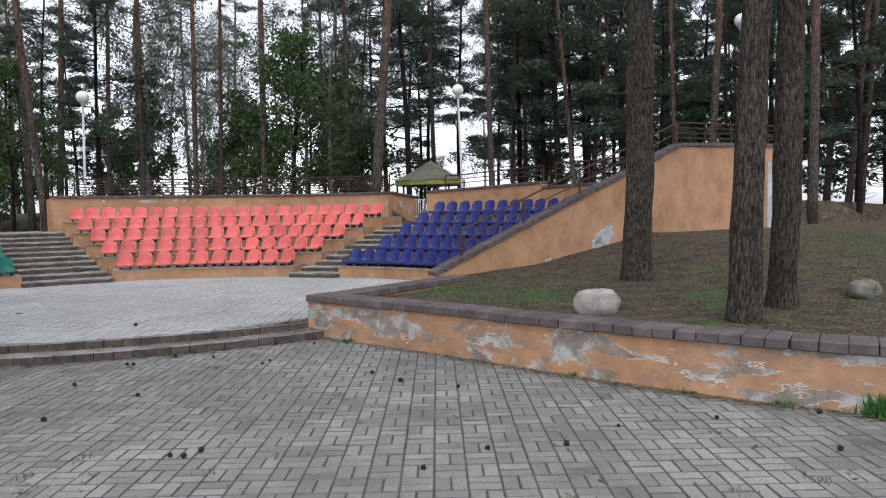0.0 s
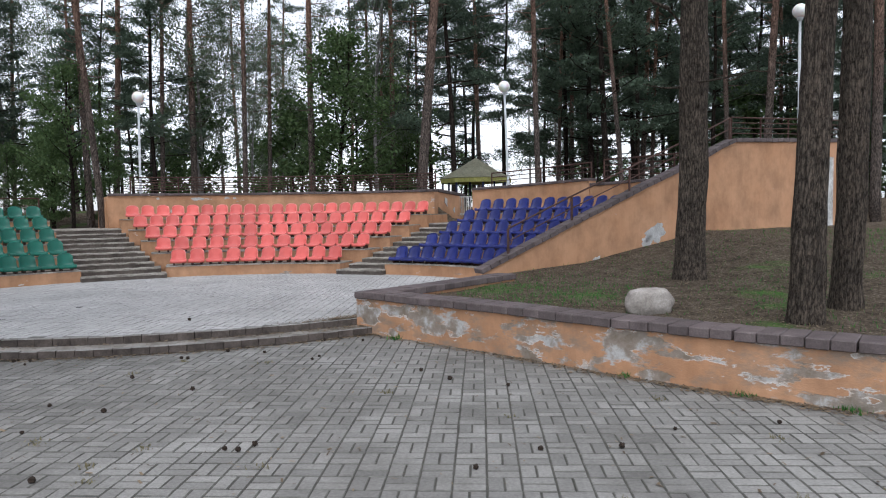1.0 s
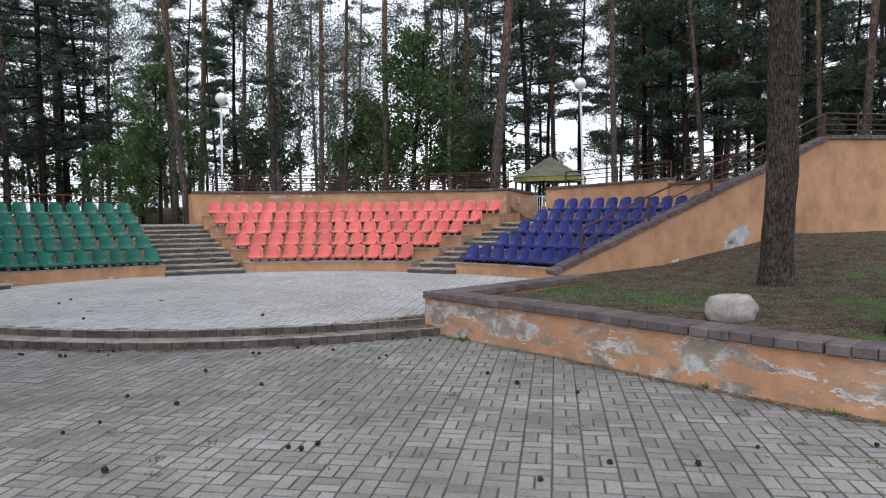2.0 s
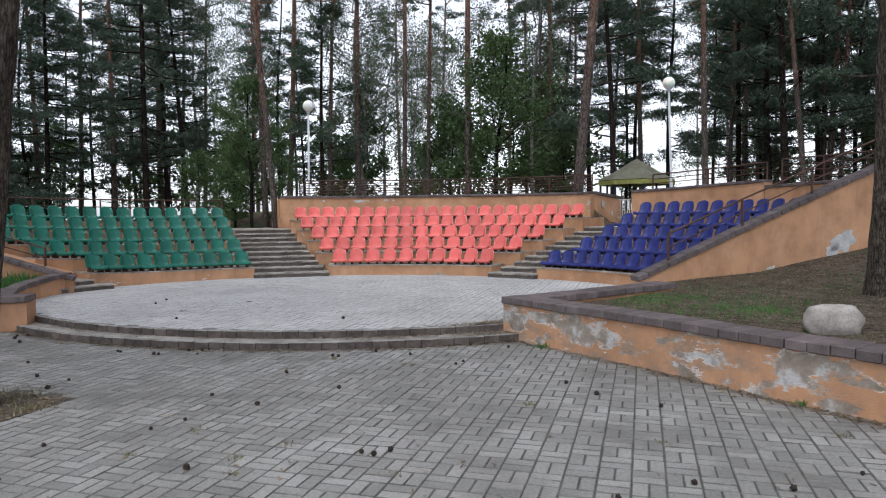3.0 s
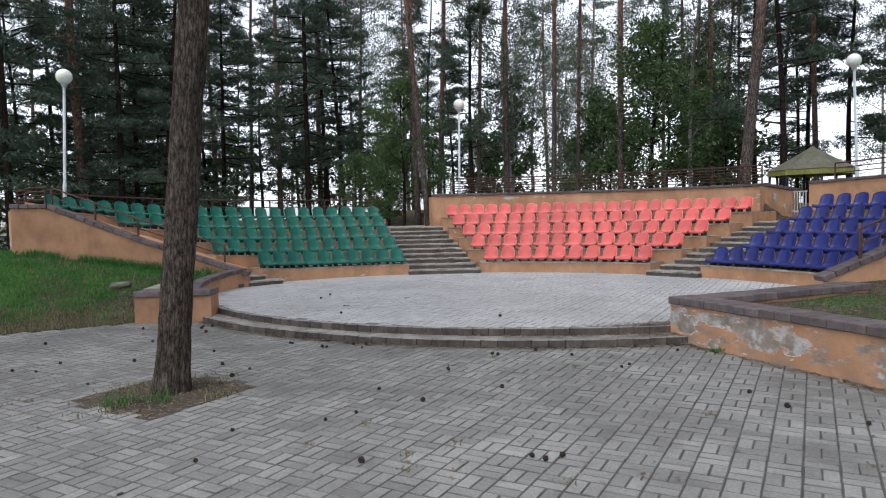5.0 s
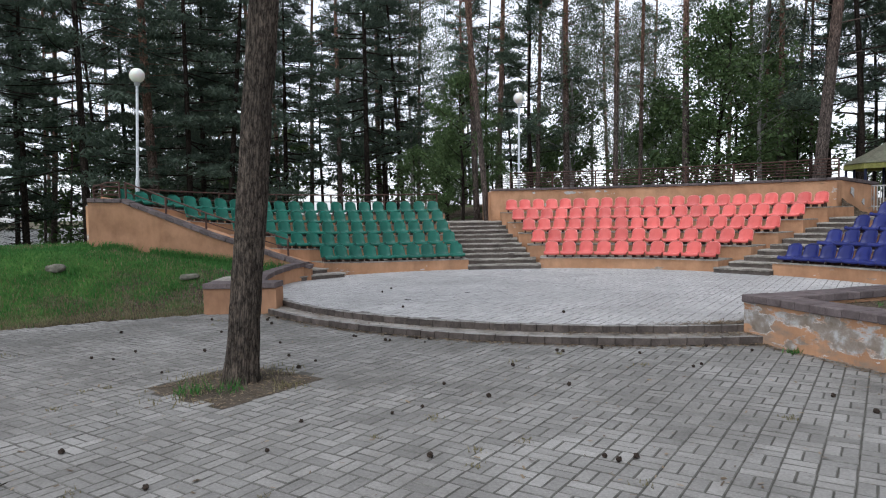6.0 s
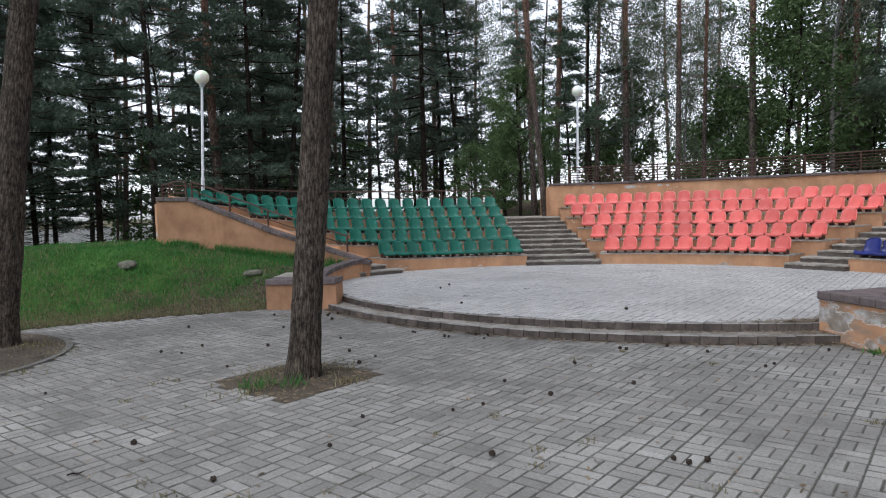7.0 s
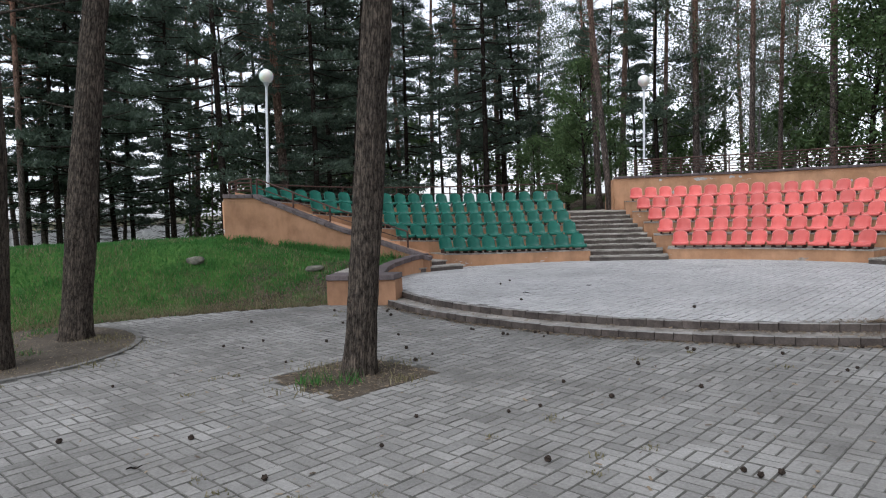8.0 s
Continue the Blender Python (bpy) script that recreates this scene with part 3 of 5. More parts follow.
def wall_line(name, pts, tops, thick, label, mat, pitch=0.212, base=-0.2, bricks=True):
    """A wall whose outer face runs along pts; its thickness lies to the left of that way."""
    bm = bmesh.new()
    normals = []
    for p, q in zip(pts, pts[1:]):
        d = (Vector(q) - Vector(p)).normalized()
        normals.append(Vector((-d.y, d.x)))
    offs = []
    for i in range(len(pts)):
        a, b = normals[max(i - 1, 0)], normals[min(i, len(normals) - 1)]
        m = (a + b).normalized()
        offs.append(m * (thick / max(m.dot(a), 0.3)))
    lo = [bm.verts.new((*p, base)) for p in pts]
    hi = [bm.verts.new((*p, z)) for p, z in zip(pts, tops)]
    lo2 = [bm.verts.new((p[0] + o.x, p[1] + o.y, base)) for p, o in zip(pts, offs)]
    hi2 = [bm.verts.new((p[0] + o.x, p[1] + o.y, z)) for p, o, z in zip(pts, offs, tops)]
    for i in range(len(pts) - 1):
        j = i + 1
        for f in ((lo[i], lo[j], hi[j], hi[i]), (lo2[j], lo2[i], hi2[i], hi2[j]), (hi[i], hi[j], hi2[j], hi2[i]), (lo[j], lo[i], lo2[i], lo2[j])):
            bm.faces.new(f)
    bm.faces.new((lo[0], hi[0], hi2[0], lo2[0]))
    bm.faces.new((lo[-1], lo2[-1], hi2[-1], hi[-1]))
    wall = tagged(part(name, bm, mat), label, "wall", kind="structure")
    if bricks:
        for i in range(len(pts) - 1):
            a = Vector((*pts[i], tops[i] + 0.003)) + Vector((*(offs[i] * 0.5), 0))
            b = Vector((*pts[i + 1], tops[i + 1] + 0.003)) + Vector((*(offs[i + 1] * 0.5), 0))
            coping_run(wall, a, b, abs(thick) + 0.09, pitch=pitch)
    return wall


def curved_wall(name, r0, r1, f0, f1, z0, z1, label):
    bm = bmesh.new()
    seg = 30
    cols = []
    for k in range(seg + 1):
        f = f0 + (f1 - f0) * k / seg
        z = z0 + (z1 - z0) * k / seg
        cols.append([bm.verts.new(at(r0, f, 0.4)), bm.verts.new(at(r1, f, 0.4)), bm.verts.new(at(r1, f, z)), bm.verts.new(at(r0, f, z))])
    for a, b in zip(cols, cols[1:]):
        for k in range(4):
            bm.faces.new((a[k], a[(k + 1) % 4], b[(k + 1) % 4], b[k]))
    bm.faces.new(cols[0][::-1])
    bm.faces.new(cols[-1])
    wall = tagged(part(name, bm, PLASTER_TOP), label, "wall", kind="structure")
    count = round(radians(abs(f1 - f0)) * r0 / 0.235)
    me = brick_mesh(radians(abs(f1 - f0)) * r0 / count - 0.006, r1 - r0 + 0.1, 0.075)
    for k in range(count):
        w = (k + 0.5) / count
        f = f0 + (f1 - f0) * w
        x, y = at((r0 + r1) / 2, f)
        ob = link_mesh("coping_brick", me, COPING, wall)
        ob.matrix_world = pose(x, y, z0 + (z1 - z0) * w + 0.002 + random.uniform(-0.004, 0.004), 0, random.uniform(-0.8, 0.8), f + random.uniform(-0.8, 0.8))
    return wall


curved_wall("wall_red_back", 12.0, 12.35, -16.6, 32.6, 2.345, 2.36, "curved orange plastered wall behind the coral seats")
curved_wall("wall_blue_back", 12.0, 12.35, -41.2, -22.8, 2.49, 2.345, "curved orange plastered wall behind the blue seats")
curved_wall("wall_blue_side", 12.03, 12.32, -57.5, -41.3, 2.42, 2.34, "lower orange plastered wall behind the blue seats")
c0, c1 = at(12.36, -16.6), at(14.0, -18.0)
return_wall = wall_line("wall_red_return", [c0, c1], [2.345, 2.2], 0.32, "orange plastered return wall with flaked grey patches", PLASTER)
c0, c1 = at(12.36, 32.5), at(14.5, 33.2)
wall_line("wall_red_end", [c1, c0], [2.3, 2.35], -0.05, "orange plastered end of the curved wall", PLASTER, bricks=False)

wall_line("wall_plaza_east", EAST_WALL, [0.485] * 8, 0.32, "low orange plastered retaining wall, badly flaked to grey render", PLASTER_FLAKED)
wall_line("wall_stage_east", [(0.15, 12.25), (-1.66, 9.78)], [0.485] * 2, 0.32, "low orange plastered retaining wall beside the stage", PLASTER)
bb = [at(5.8, -59), at(8.0, -59), at(10.0, -59), at(11.72, -59), at(12.3, -59), at(12.78, -59), at(17.2, -59)]
wall_line("wall_ramp_east", bb, [0.5, 1.37, 2.14, 2.78, 3.05, 3.22, 3.36], 0.21, "sloping orange plastered side wall of the blue seats", PLASTER_PLAIN)
wall_line("wall_ramp_west", [RAMP_W1, (-15.25, 9.25), (-13.5, 10.29), RAMP_W0], [2.07, 2.05, 1.24, 0.44], 0.2, "sloping orange plastered side wall of the green seats", PLASTER_SHADED_GRIMY)
wall_line("wall_pier_west", [(-10.3, 7.72), (-9.2, 8.37)], [0.44, 0.44], 0.42, "short orange plastered pier beside the stage steps", PLASTER_SHADED_GRIMY, pitch=0.45)
wall_line("wall_stage_west", [(-10.0, 8.75), (-10.72, 9.5), (-11.08, 10.0), (-11.34, 10.5), (-11.56, 11.05), (-11.66, 11.6)], [0.40, 0.42, 0.44, 0.46, 0.49, 0.51], 0.16, "low curved orange wall between pier and side wall", PLASTER_PLAIN)
bm = prism(bmesh.new(), [(-10.45, 8.05), (-9.5, 8.62), (-10.1, 8.85), (-10.85, 9.6), (-11.45, 10.4), (-11.75, 11.1), (-11.95, 11.2), (-12.25, 10.9), (-11.9, 9.6), (-11.1, 8.5)], -0.1, 0.478)
tagged(part("pier_top", bm, CONCRETE_LIGHT), "grey concrete slab on top of the pier", "slab", kind="structure")



# ---- seats ----
def seat_mesh(wide):
    """A moulded shell: a dished pan with a front lip, a bend, and a tall back with rounded shoulders."""
    bm = bmesh.new()
    prof = [(-0.235, -0.038), (-0.245, -0.010), (-0.237, 0.016), (-0.20, 0.028), (-0.08, 0.004), (0.05, 0.000), (0.105, 0.020), (0.14, 0.078), (0.165, 0.152), (0.190, 0.227), (0.207, 0.276), (0.219, 0.297), (0.237, 0.293)]
    cols = 11
    rows = []
    for i, (y, z) in enumerate(prof):
        half = (0.203 if i < 6 else 0.188 if i == 6 else 0.176) - 0.036 * max(0, (i - 8) / 4) ** 2
        row = []
        for j in range(cols):
            u = j / (cols - 1) * 2 - 1
            lift = 0.034 * abs(u) ** 3 * (0.35 if i < 3 else 1 if i < 7 else 0.3)
            fwd = -0.045 * abs(u) ** 3 * (1 if i >= 6 else 0)
            drop = -0.055 * abs(u) ** 4 if i >= 10 else 0
            row.append(bm.verts.new((half * u * wide, y + fwd, z + lift + drop)))
        rows.append(row)
    for a, b in zip(rows, rows[1:]):
        for j in range(cols - 1):
            bm.faces.new((a[j], a[j + 1], b[j + 1], b[j]))
    bmesh.ops.recalc_face_normals(bm, faces=bm.faces)
    bmesh.ops.solidify(bm, geom=list(bm.faces), thickness=0.016)
    me = bpy.data.meshes.new("shell")
    bm.to_mesh(me)
    bm.free()
    for p in me.polygons:
        p.use_smooth = True
    return me


def seat_rim(wide):
    """The rolled edge that runs up the sides and over the top of the back."""
    bm = bmesh.new()
    side = [(0.180, 0.072, 0.050), (0.176, 0.097, 0.090), (0.176, 0.120, 0.157), (0.172, 0.144, 0.222), (0.156, 0.165, 0.252)]
    pts = side + [(0.118, 0.195, 0.282), (0.06, 0.214, 0.298), (0, 0.220, 0.302)]
    pts = [(x * wide, y, z) for x, y, z in pts]
    tube(bm, pts + [(-x, y, z) for x, y, z in pts[-2::-1]], 0.009, 6)
    return bm


def seat(color, label, group, rim, wide):
    root = empty("stadium_seat", Matrix(), label, "seat", group)
    link_mesh("shell", seat_mesh(wide), color, root)
    # Paler tube stands in for light on the rolled edge.
    part("rim", seat_rim(wide), rim, root, "rolled rim, paler to paint its highlight", smooth=True)
    for x in (-0.11, 0.11):
        bm = bmesh.new()
        box(bm, x - 0.022, x + 0.022, -0.12, 0.12, -0.105, -0.010)
        part("bracket", bm, RUST, root)
    return root


def seat_rows(color, label, group, lefts, rights, counts, rim, rise=None, wide=1.0):
    first = None
    for k in range(5):
        r = ROW_R[k] + 0.30
        for i in range(counts[k]):
            phi = rights[k] + 0.6 + (lefts[k] - rights[k] - 1.2) * (i + 0.5) / counts[k]
            z = ROW_Z[k] + 0.102 + (rise(phi) if rise else 0)
            x, y = at(r, phi)
            m = pose(x, y, z, random.uniform(-1.5, 1.5), 0, phi + random.uniform(-1.5, 1.5))
            if first is None:
                first = seat(color, label, group, rim, wide)
                first.matrix_world = m
            else:
                copy_thing(first, m)


seat_rows(RED, "faded coral red moulded plastic seat on the terrace", "coral seats", RED_L, RED_R, [10, 13, 16, 19, 22], RED_RIM, None, 0.96)
seat_rows(GREEN, "dark green moulded plastic seat on the terrace", "green seats", GRN_L, GRN_R, [10, 12, 15, 18, 22], GREEN_RIM, green_rise, 0.92)
seat_rows(BLUE, "dark blue moulded plastic seat on the terrace", "blue seats", BLU_L, BLU_R, [10, 11, 12, 13, 14], BLUE_RIM, None, 0.89)



# ---- trees ----
def ridged_trunk(height, r0, r1, seed, sides=44, rings=70):
    """A near trunk: flared foot and bark plates that stand out between deep furrows."""
    bm = bmesh.new()
    grid = []
    for i in range(rings + 1):
        t = (i / rings) ** 1.6
        z = -0.25 + (height + 0.25) * t
        base = (r0 + (r1 - r0) * max(z, 0) / height) * (1 + 0.2 * math.exp(-max(z, 0) / 0.22))
        row = []
        for k in range(sides):
            a = math.tau * k / sides
            c, s = math.cos(a), math.sin(a)
            ridge = noise.noise((c * 5.5 + seed, s * 5.5, z * 1.3)) * 0.020 + noise.noise((c * 12, s * 12 + seed, z * 3.5)) * 0.012
            lump = noise.noise((c * 1.2, s * 1.2 + seed, z * 0.8)) * 0.022
            r = base + ridge + lump
            row.append(bm.verts.new((r * c + 0.05 * math.sin(z * 0.5 + seed), r * s + 0.04 * math.cos(z * 0.43 + seed) - 0.04, z)))
        grid.append(row)
    for a, b in zip(grid, grid[1:]):
        for k in range(sides):
            bm.faces.new((a[k], a[(k + 1) % sides], b[(k + 1) % sides], b[k]))
    bm.faces.new(grid[-1])
    return bm


def plain_trunk(height, r0, r1, seed, bend=0.12, sides=10):
    bm = bmesh.new()
    n = 16
    pts = [(bend * math.sin(3.1 * i / n * 2 + seed) * (i / n), bend * math.cos(2.3 * i / n * 2 + seed) * (i / n), -0.5 + (height + 0.5) * i / n) for i in range(n + 1)]
    tube(bm, pts, [(r0 + (r1 - r0) * i / n) * (1.25 if i == 0 else 1) for i in range(n + 1)], sides)
    return bm


def scatter_leaves(name, clumps, per, length, width, droop=0.0, seed=0, squash=0.6):
    """Many small leaves or needle tufts in clumps; each is one pointed blade."""
    rnd = np.random.RandomState(seed)
    cl = np.array(clumps)
    n = len(cl) * per
    c = np.repeat(cl[:, :3], per, 0)
    rad = np.repeat(cl[:, 3], per)[:, None]
    off = rnd.normal(0, 1, (n, 3))
    off *= rnd.uniform(0, 1, (n, 1)) ** 0.45 / np.linalg.norm(off, axis=1)[:, None]
    off *= [0.95, 0.95, 0.95 * squash] * rad
    p = c + off
    way = rnd.normal(0, 1, (n, 3)) + off / np.maximum(rad, 0.01) * 1.2 + [0, 0, -droop]
    way /= np.linalg.norm(way, axis=1)[:, None]
    side = np.cross(way, rnd.normal(0, 1, (n, 3)))
    side /= np.linalg.norm(side, axis=1)[:, None]
    ln = length * rnd.uniform(0.6, 1.3, (n, 1))
    wd = width * rnd.uniform(0.7, 1.3, (n, 1))
    quad = np.stack([p - way * ln * 0.5, p + side * wd * 0.5 - way * ln * 0.05, p + way * ln * 0.5, p - side * wd * 0.5 - way * ln * 0.05], 1).reshape(-1, 3)
    me = bpy.data.meshes.new(name)
    me.from_pydata(quad.tolist(), [], [(4 * i, 4 * i + 1, 4 * i + 2, 4 * i + 3) for i in range(n)])
    return me


def limbs_and_clumps(rnd, count, z0, z1, reach, rise, per_limb, clump_r, trunk_r, bare=0):
    """Limbs from a trunk and the clumps they carry; reach and rise follow the height from 0 to 1."""
    bm = bmesh.new()
    clumps = []
    for k in range(count + bare):
        dead = k >= count
        t = (k + rnd.random()) / count if not dead else 0
        z = z0 + (z1 - z0) * t if not dead else rnd.uniform(z0 * 0.35, z0)
        a = rnd.uniform(0, math.tau)
        ln = reach(t) * rnd.uniform(0.7, 1.15) if not dead else rnd.uniform(0.4, 1.5)
        up = rise(t) + rnd.uniform(-0.12, 0.12) if not dead else rnd.uniform(-0.2, 0.25)
        pts = []
        for i in range(5):
            s = i / 4
            pts.append(Vector((math.cos(a + 0.25 * s) * ln * s, math.sin(a + 0.25 * s) * ln * s, z + ln * up * s + 0.12 * ln * s * s)))
        tube(bm, pts, [max(0.012, trunk_r * 0.30 * (1 - 0.8 * i / 4)) * (0.5 if dead else 1) for i in range(5)], 5)
        if not dead:
            for j in range(per_limb):
                s = 0.35 + 0.65 * (j + rnd.random()) / per_limb
                q = pts[0].lerp(pts[4], s)
                spread = 0.28 * ln
                clumps.append((q.x + rnd.uniform(-spread, spread), q.y + rnd.uniform(-spread, spread), q.z + rnd.uniform(-0.15, 0.25), clump_r * rnd.uniform(0.65, 1.25)))
    return bm, clumps


def tree(name, label, category_group, trunk_bm, trunk_mat, limb_bm, leaves, leaf_mat, m):
    root = empty(name, m, label, "tree", category_group)
    part("trunk", trunk_bm, trunk_mat, root, smooth=True)
    part("branchwork", limb_bm, trunk_mat, root, smooth=True)["kind"] = "stuff"
    link_mesh("crown", leaves, leaf_mat, root)
    return root


def tall_pine(seed, m):
    rnd = random.Random(seed)
    bm, cl = limbs_and_clumps(rnd, 26, 10.5, 22.5, lambda t: 3.0 - 1.9 * t + 0.5 * math.sin(t * 9), lambda t: 0.0 + 0.5 * t, 3, 0.62, 0.15, bare=30)
    return tree("pine_tree", "tall pine with a bare reddish trunk and high crown", "tall pines", plain_trunk(23, 0.165, 0.05, seed), BARK_TALL, bm, scatter_leaves("crown", cl, 100, 0.28, 0.05, 0.0, seed, 0.45), NEEDLE, m)


def young_pine(seed, m):
    rnd = random.Random(seed)
    bm, cl = limbs_and_clumps(rnd, 26, 2.4, 12.5, lambda t: 3.0 * (1 - t) ** 0.7 + 0.3, lambda t: 0.0 + 0.35 * t, 3, 0.60, 0.11, bare=20)
    return tree("young_pine", "dark young pine with layered spreading boughs", "young pines", plain_trunk(13, 0.12, 0.03, seed, 0.2), BARK_DARK, bm, scatter_leaves("crown", cl, 125, 0.26, 0.045, 0.0, seed, 0.38), NEEDLE, m)


def dark_pine(seed, m):
    rnd = random.Random(seed)
    bm, cl = limbs_and_clumps(rnd, 34, 5.5, 17.0, lambda t: 3.1 * math.sin(math.pi * (0.3 + 0.62 * t)) + 0.3, lambda t: 0.02 + 0.4 * t, 4, 0.66, 0.13, bare=26)
    return tree("pine_tree", "dark pine with a crooked trunk and heavy boughs", "dark pines", plain_trunk(17.5, 0.13, 0.04, seed, 0.35), BARK_DARK, bm, scatter_leaves("crown", cl, 150, 0.24, 0.042, 0.0, seed, 0.42), NEEDLE_DARK, m)


def spruce(seed, m):
    rnd = random.Random(seed)
    bm, cl = limbs_and_clumps(rnd, 60, 2.8, 15.5, lambda t: 3.1 * (1 - t) + 0.25, lambda t: -0.22 + 0.2 * t, 3, 0.55, 0.12, bare=44)
    return tree("spruce_tree", "dark spruce with drooping layered boughs and dead lower twigs", "spruces", plain_trunk(16.5, 0.15, 0.03, seed, 0.06), BARK_DARK, bm, scatter_leaves("crown", cl, 100, 0.24, 0.042, 0.5, seed, 0.28), NEEDLE_DARK, m)


def birch(seed, m):
    rnd = random.Random(seed)
    bm, cl = limbs_and_clumps(rnd, 30, 2.4, 13.0, lambda t: 2.3 * math.sin(math.pi * (0.2 + 0.7 * t)) + 0.3, lambda t: 0.55, 5, 0.46, 0.10)
    cl += [(x, y, z - 0.6, r * 0.8) for x, y, z, r in cl[::2]]
    return tree("birch_tree", "slender birch with fine hanging grey-green leaves", "birches", plain_trunk(13.5, 0.10, 0.02, seed, 0.3), BIRCH_BARK, bm, scatter_leaves("crown", cl, 32, 0.13, 0.06, 1.6, seed, 1.6), BIRCH_LEAF, m)


def linden(seed, m):
    rnd = random.Random(seed)
    bm, cl = limbs_and_clumps(rnd, 34, 1.0, 8.5, lambda t: 2.6 * math.sin(math.pi * (0.25 + 0.65 * t)), lambda t: 0.35 + 0.3 * t, 5, 0.65, 0.12)
    return tree("linden_tree", "leafy broad green tree with a dense crown", "broadleaf trees", plain_trunk(9, 0.13, 0.03, seed, 0.25), BARK_DARK, bm, scatter_leaves("crown", cl, 60, 0.15, 0.10, 0.5, seed, 0.8), BROAD_LEAF, m)


def sapling(seed, m):
    rnd = random.Random(seed)
    bm, cl = limbs_and_clumps(rnd, 18, 0.3, 4.2, lambda t: 1.7 * (1 - t) + 0.35, lambda t: 0.3 + 0.3 * t, 3, 0.6, 0.05)
    return tree("sapling", "low dark sapling in the undergrowth of the wood", "undergrowth saplings", plain_trunk(4.6, 0.045, 0.012, seed, 0.2, 6), BARK_DARK, bm, scatter_leaves("crown", cl, 30, 0.24, 0.11, 0.4, seed, 0.7), BROAD_LEAF, m)


def lean(x, y, z, lx, ly, turn, s=1.0, sz=1.0):
    return Matrix.Translation((x, y, z)) @ Matrix.Rotation(-math.atan(ly), 4, "X") @ Matrix.Rotation(math.atan(lx), 4, "Y") @ Matrix.Rotation(turn, 4, "Z") @ Matrix.Diagonal((s, s, sz, 1))


# trunks that stand alone: x, y, radius, lean to the east, lean to the north
NORTH = [(-13.4, 22.1, 0.11, -0.019, -0.012), (-12.2, 20.8, 0.105, -0.063, -0.038), (-17.8, 31.5, 0.15, 0.036, 0.02), (-18.1, 35.6, 0.13, 0.016, 0.008), (-14.5, 29.5, 0.15, 0.023, 0.011), (-13.3, 30.1, 0.15, 0.009, 0.004), (-10.3, 28.3, 0.15, 0.013, 0.005), (-10.2, 31.3, 0.15, 0.02, 0.007), (-7.6, 29.1, 0.15, 0.007, 0.002), (-6.8, 39.4, 0.15, -0.005, -0.001), (-6.3, 39.5, 0.15, 0.031, 0.005), (-5.0, 35.8, 0.15, 0.003, 0.0), (-5.1, 39.7, 0.13, 0.073, 0.008), (-4.1, 39.8, 0.13, 0.007, 0.001), (-2.4, 23.9, 0.18, 0.08, 0.007)]
EAST = [(1.9, 25.8, 0.15, -0.018, 0.001), (3.7, 36.0, 0.15, 0.022, -0.002), (4.9, 39.7, 0.13, -0.005, 0.001), (6.3, 39.5, 0.1, -0.0, 0.0), (5.8, 29.6, 0.15, -0.077, 0.014), (7.8, 35.3, 0.15, 0.039, -0.009), (8.3, 35.2, 0.15, 0.024, -0.006), (9.8, 28.5, 0.15, -0.02, 0.007), (10.2, 25.9, 0.15, 0.046, -0.019), (15.4, 36.9, 0.15, -0.004, 0.002), (11.5, 21.1, 0.22, 0.006, -0.003), (17.8, 31.5, 0.15, 0.048, -0.028), (14.3, 23.9, 0.15, 0.063, -0.039), (15.8, 25.6, 0.15, 0.046, -0.029), (-0.4, 40.0, 0.15, -0.022, -0.0)]
WEST = [(-29.6, 27.3, 0.19, -0.013, -0.015), (-24.6, 26.9, 0.185, 0.003, 0.003), (-25.5, 31.2, 0.17, 0.006, 0.005), (-24.7, 31.9, 0.13, 0.028, 0.022), (-23.7, 32.6, 0.15, 0.022, 0.016), (-36.4, 18.0, 0.15, 0.021, 0.043), (-36.6, 17.7, 0.1, 0.016, 0.033), (-36.1, 18.7, 0.08, 0.025, 0.048), (-25.7, 17.1, 0.22, -0.018, -0.029), (-32.1, 25.0, 0.1, 0.014, 0.019), (-37.9, 14.6, 0.15, 0.028, 0.072), (-35.3, 10.1, 0.15, 0.01, 0.035), (-27.4, 7.3, 0.15, 0.006, 0.024), (-38.8, 12.0, 0.15, 0.019, 0.063)]

rng = random.Random(11)
pines = [tall_pine(s, Matrix()) for s in (1, 2, 3)]
for k, (x, y, r, lx, ly) in enumerate(NORTH + EAST + WEST):
    m = lean(x, y, ground_height(x, y), lx, ly, rng.uniform(0, math.tau), r / 0.155, rng.uniform(0.9, 1.1))
    src = pines[k % 3]
    if k < 3:
        src.matrix_world = m
    else:
        copy_thing(src, m)


def grove(maker, seeds, count, az, dist, seed, sizes=(0.8, 1.15), apart=1.6):
    """Trees strewn over a sector seen from the plaza."""
    rnd = random.Random(seed)
    sources = []
    placed = []
    tries = 0
    while len(placed) < count and tries < 4000:
        tries += 1
        a, d = radians(rnd.uniform(*az)), rnd.uniform(*dist)
        x, y = -d * math.sin(a), d * math.cos(a)
        if math.hypot(x - CX, y - CY) < 14.2 or any(math.hypot(x - u, y - v) < apart for u, v in placed):
            continue
        placed.append((x, y))
        s = rnd.uniform(*sizes)
        m = lean(x, y, ground_height(x, y) - 0.05, rnd.gauss(0, 0.025), rnd.gauss(0, 0.025), rnd.uniform(0, math.tau), s, s * rnd.uniform(0.9, 1.1))
        if len(sources) < len(seeds):
            sources.append(maker(seeds[len(sources)], m))
        else:
            copy_thing(sources[len(placed) % len(sources)], m)


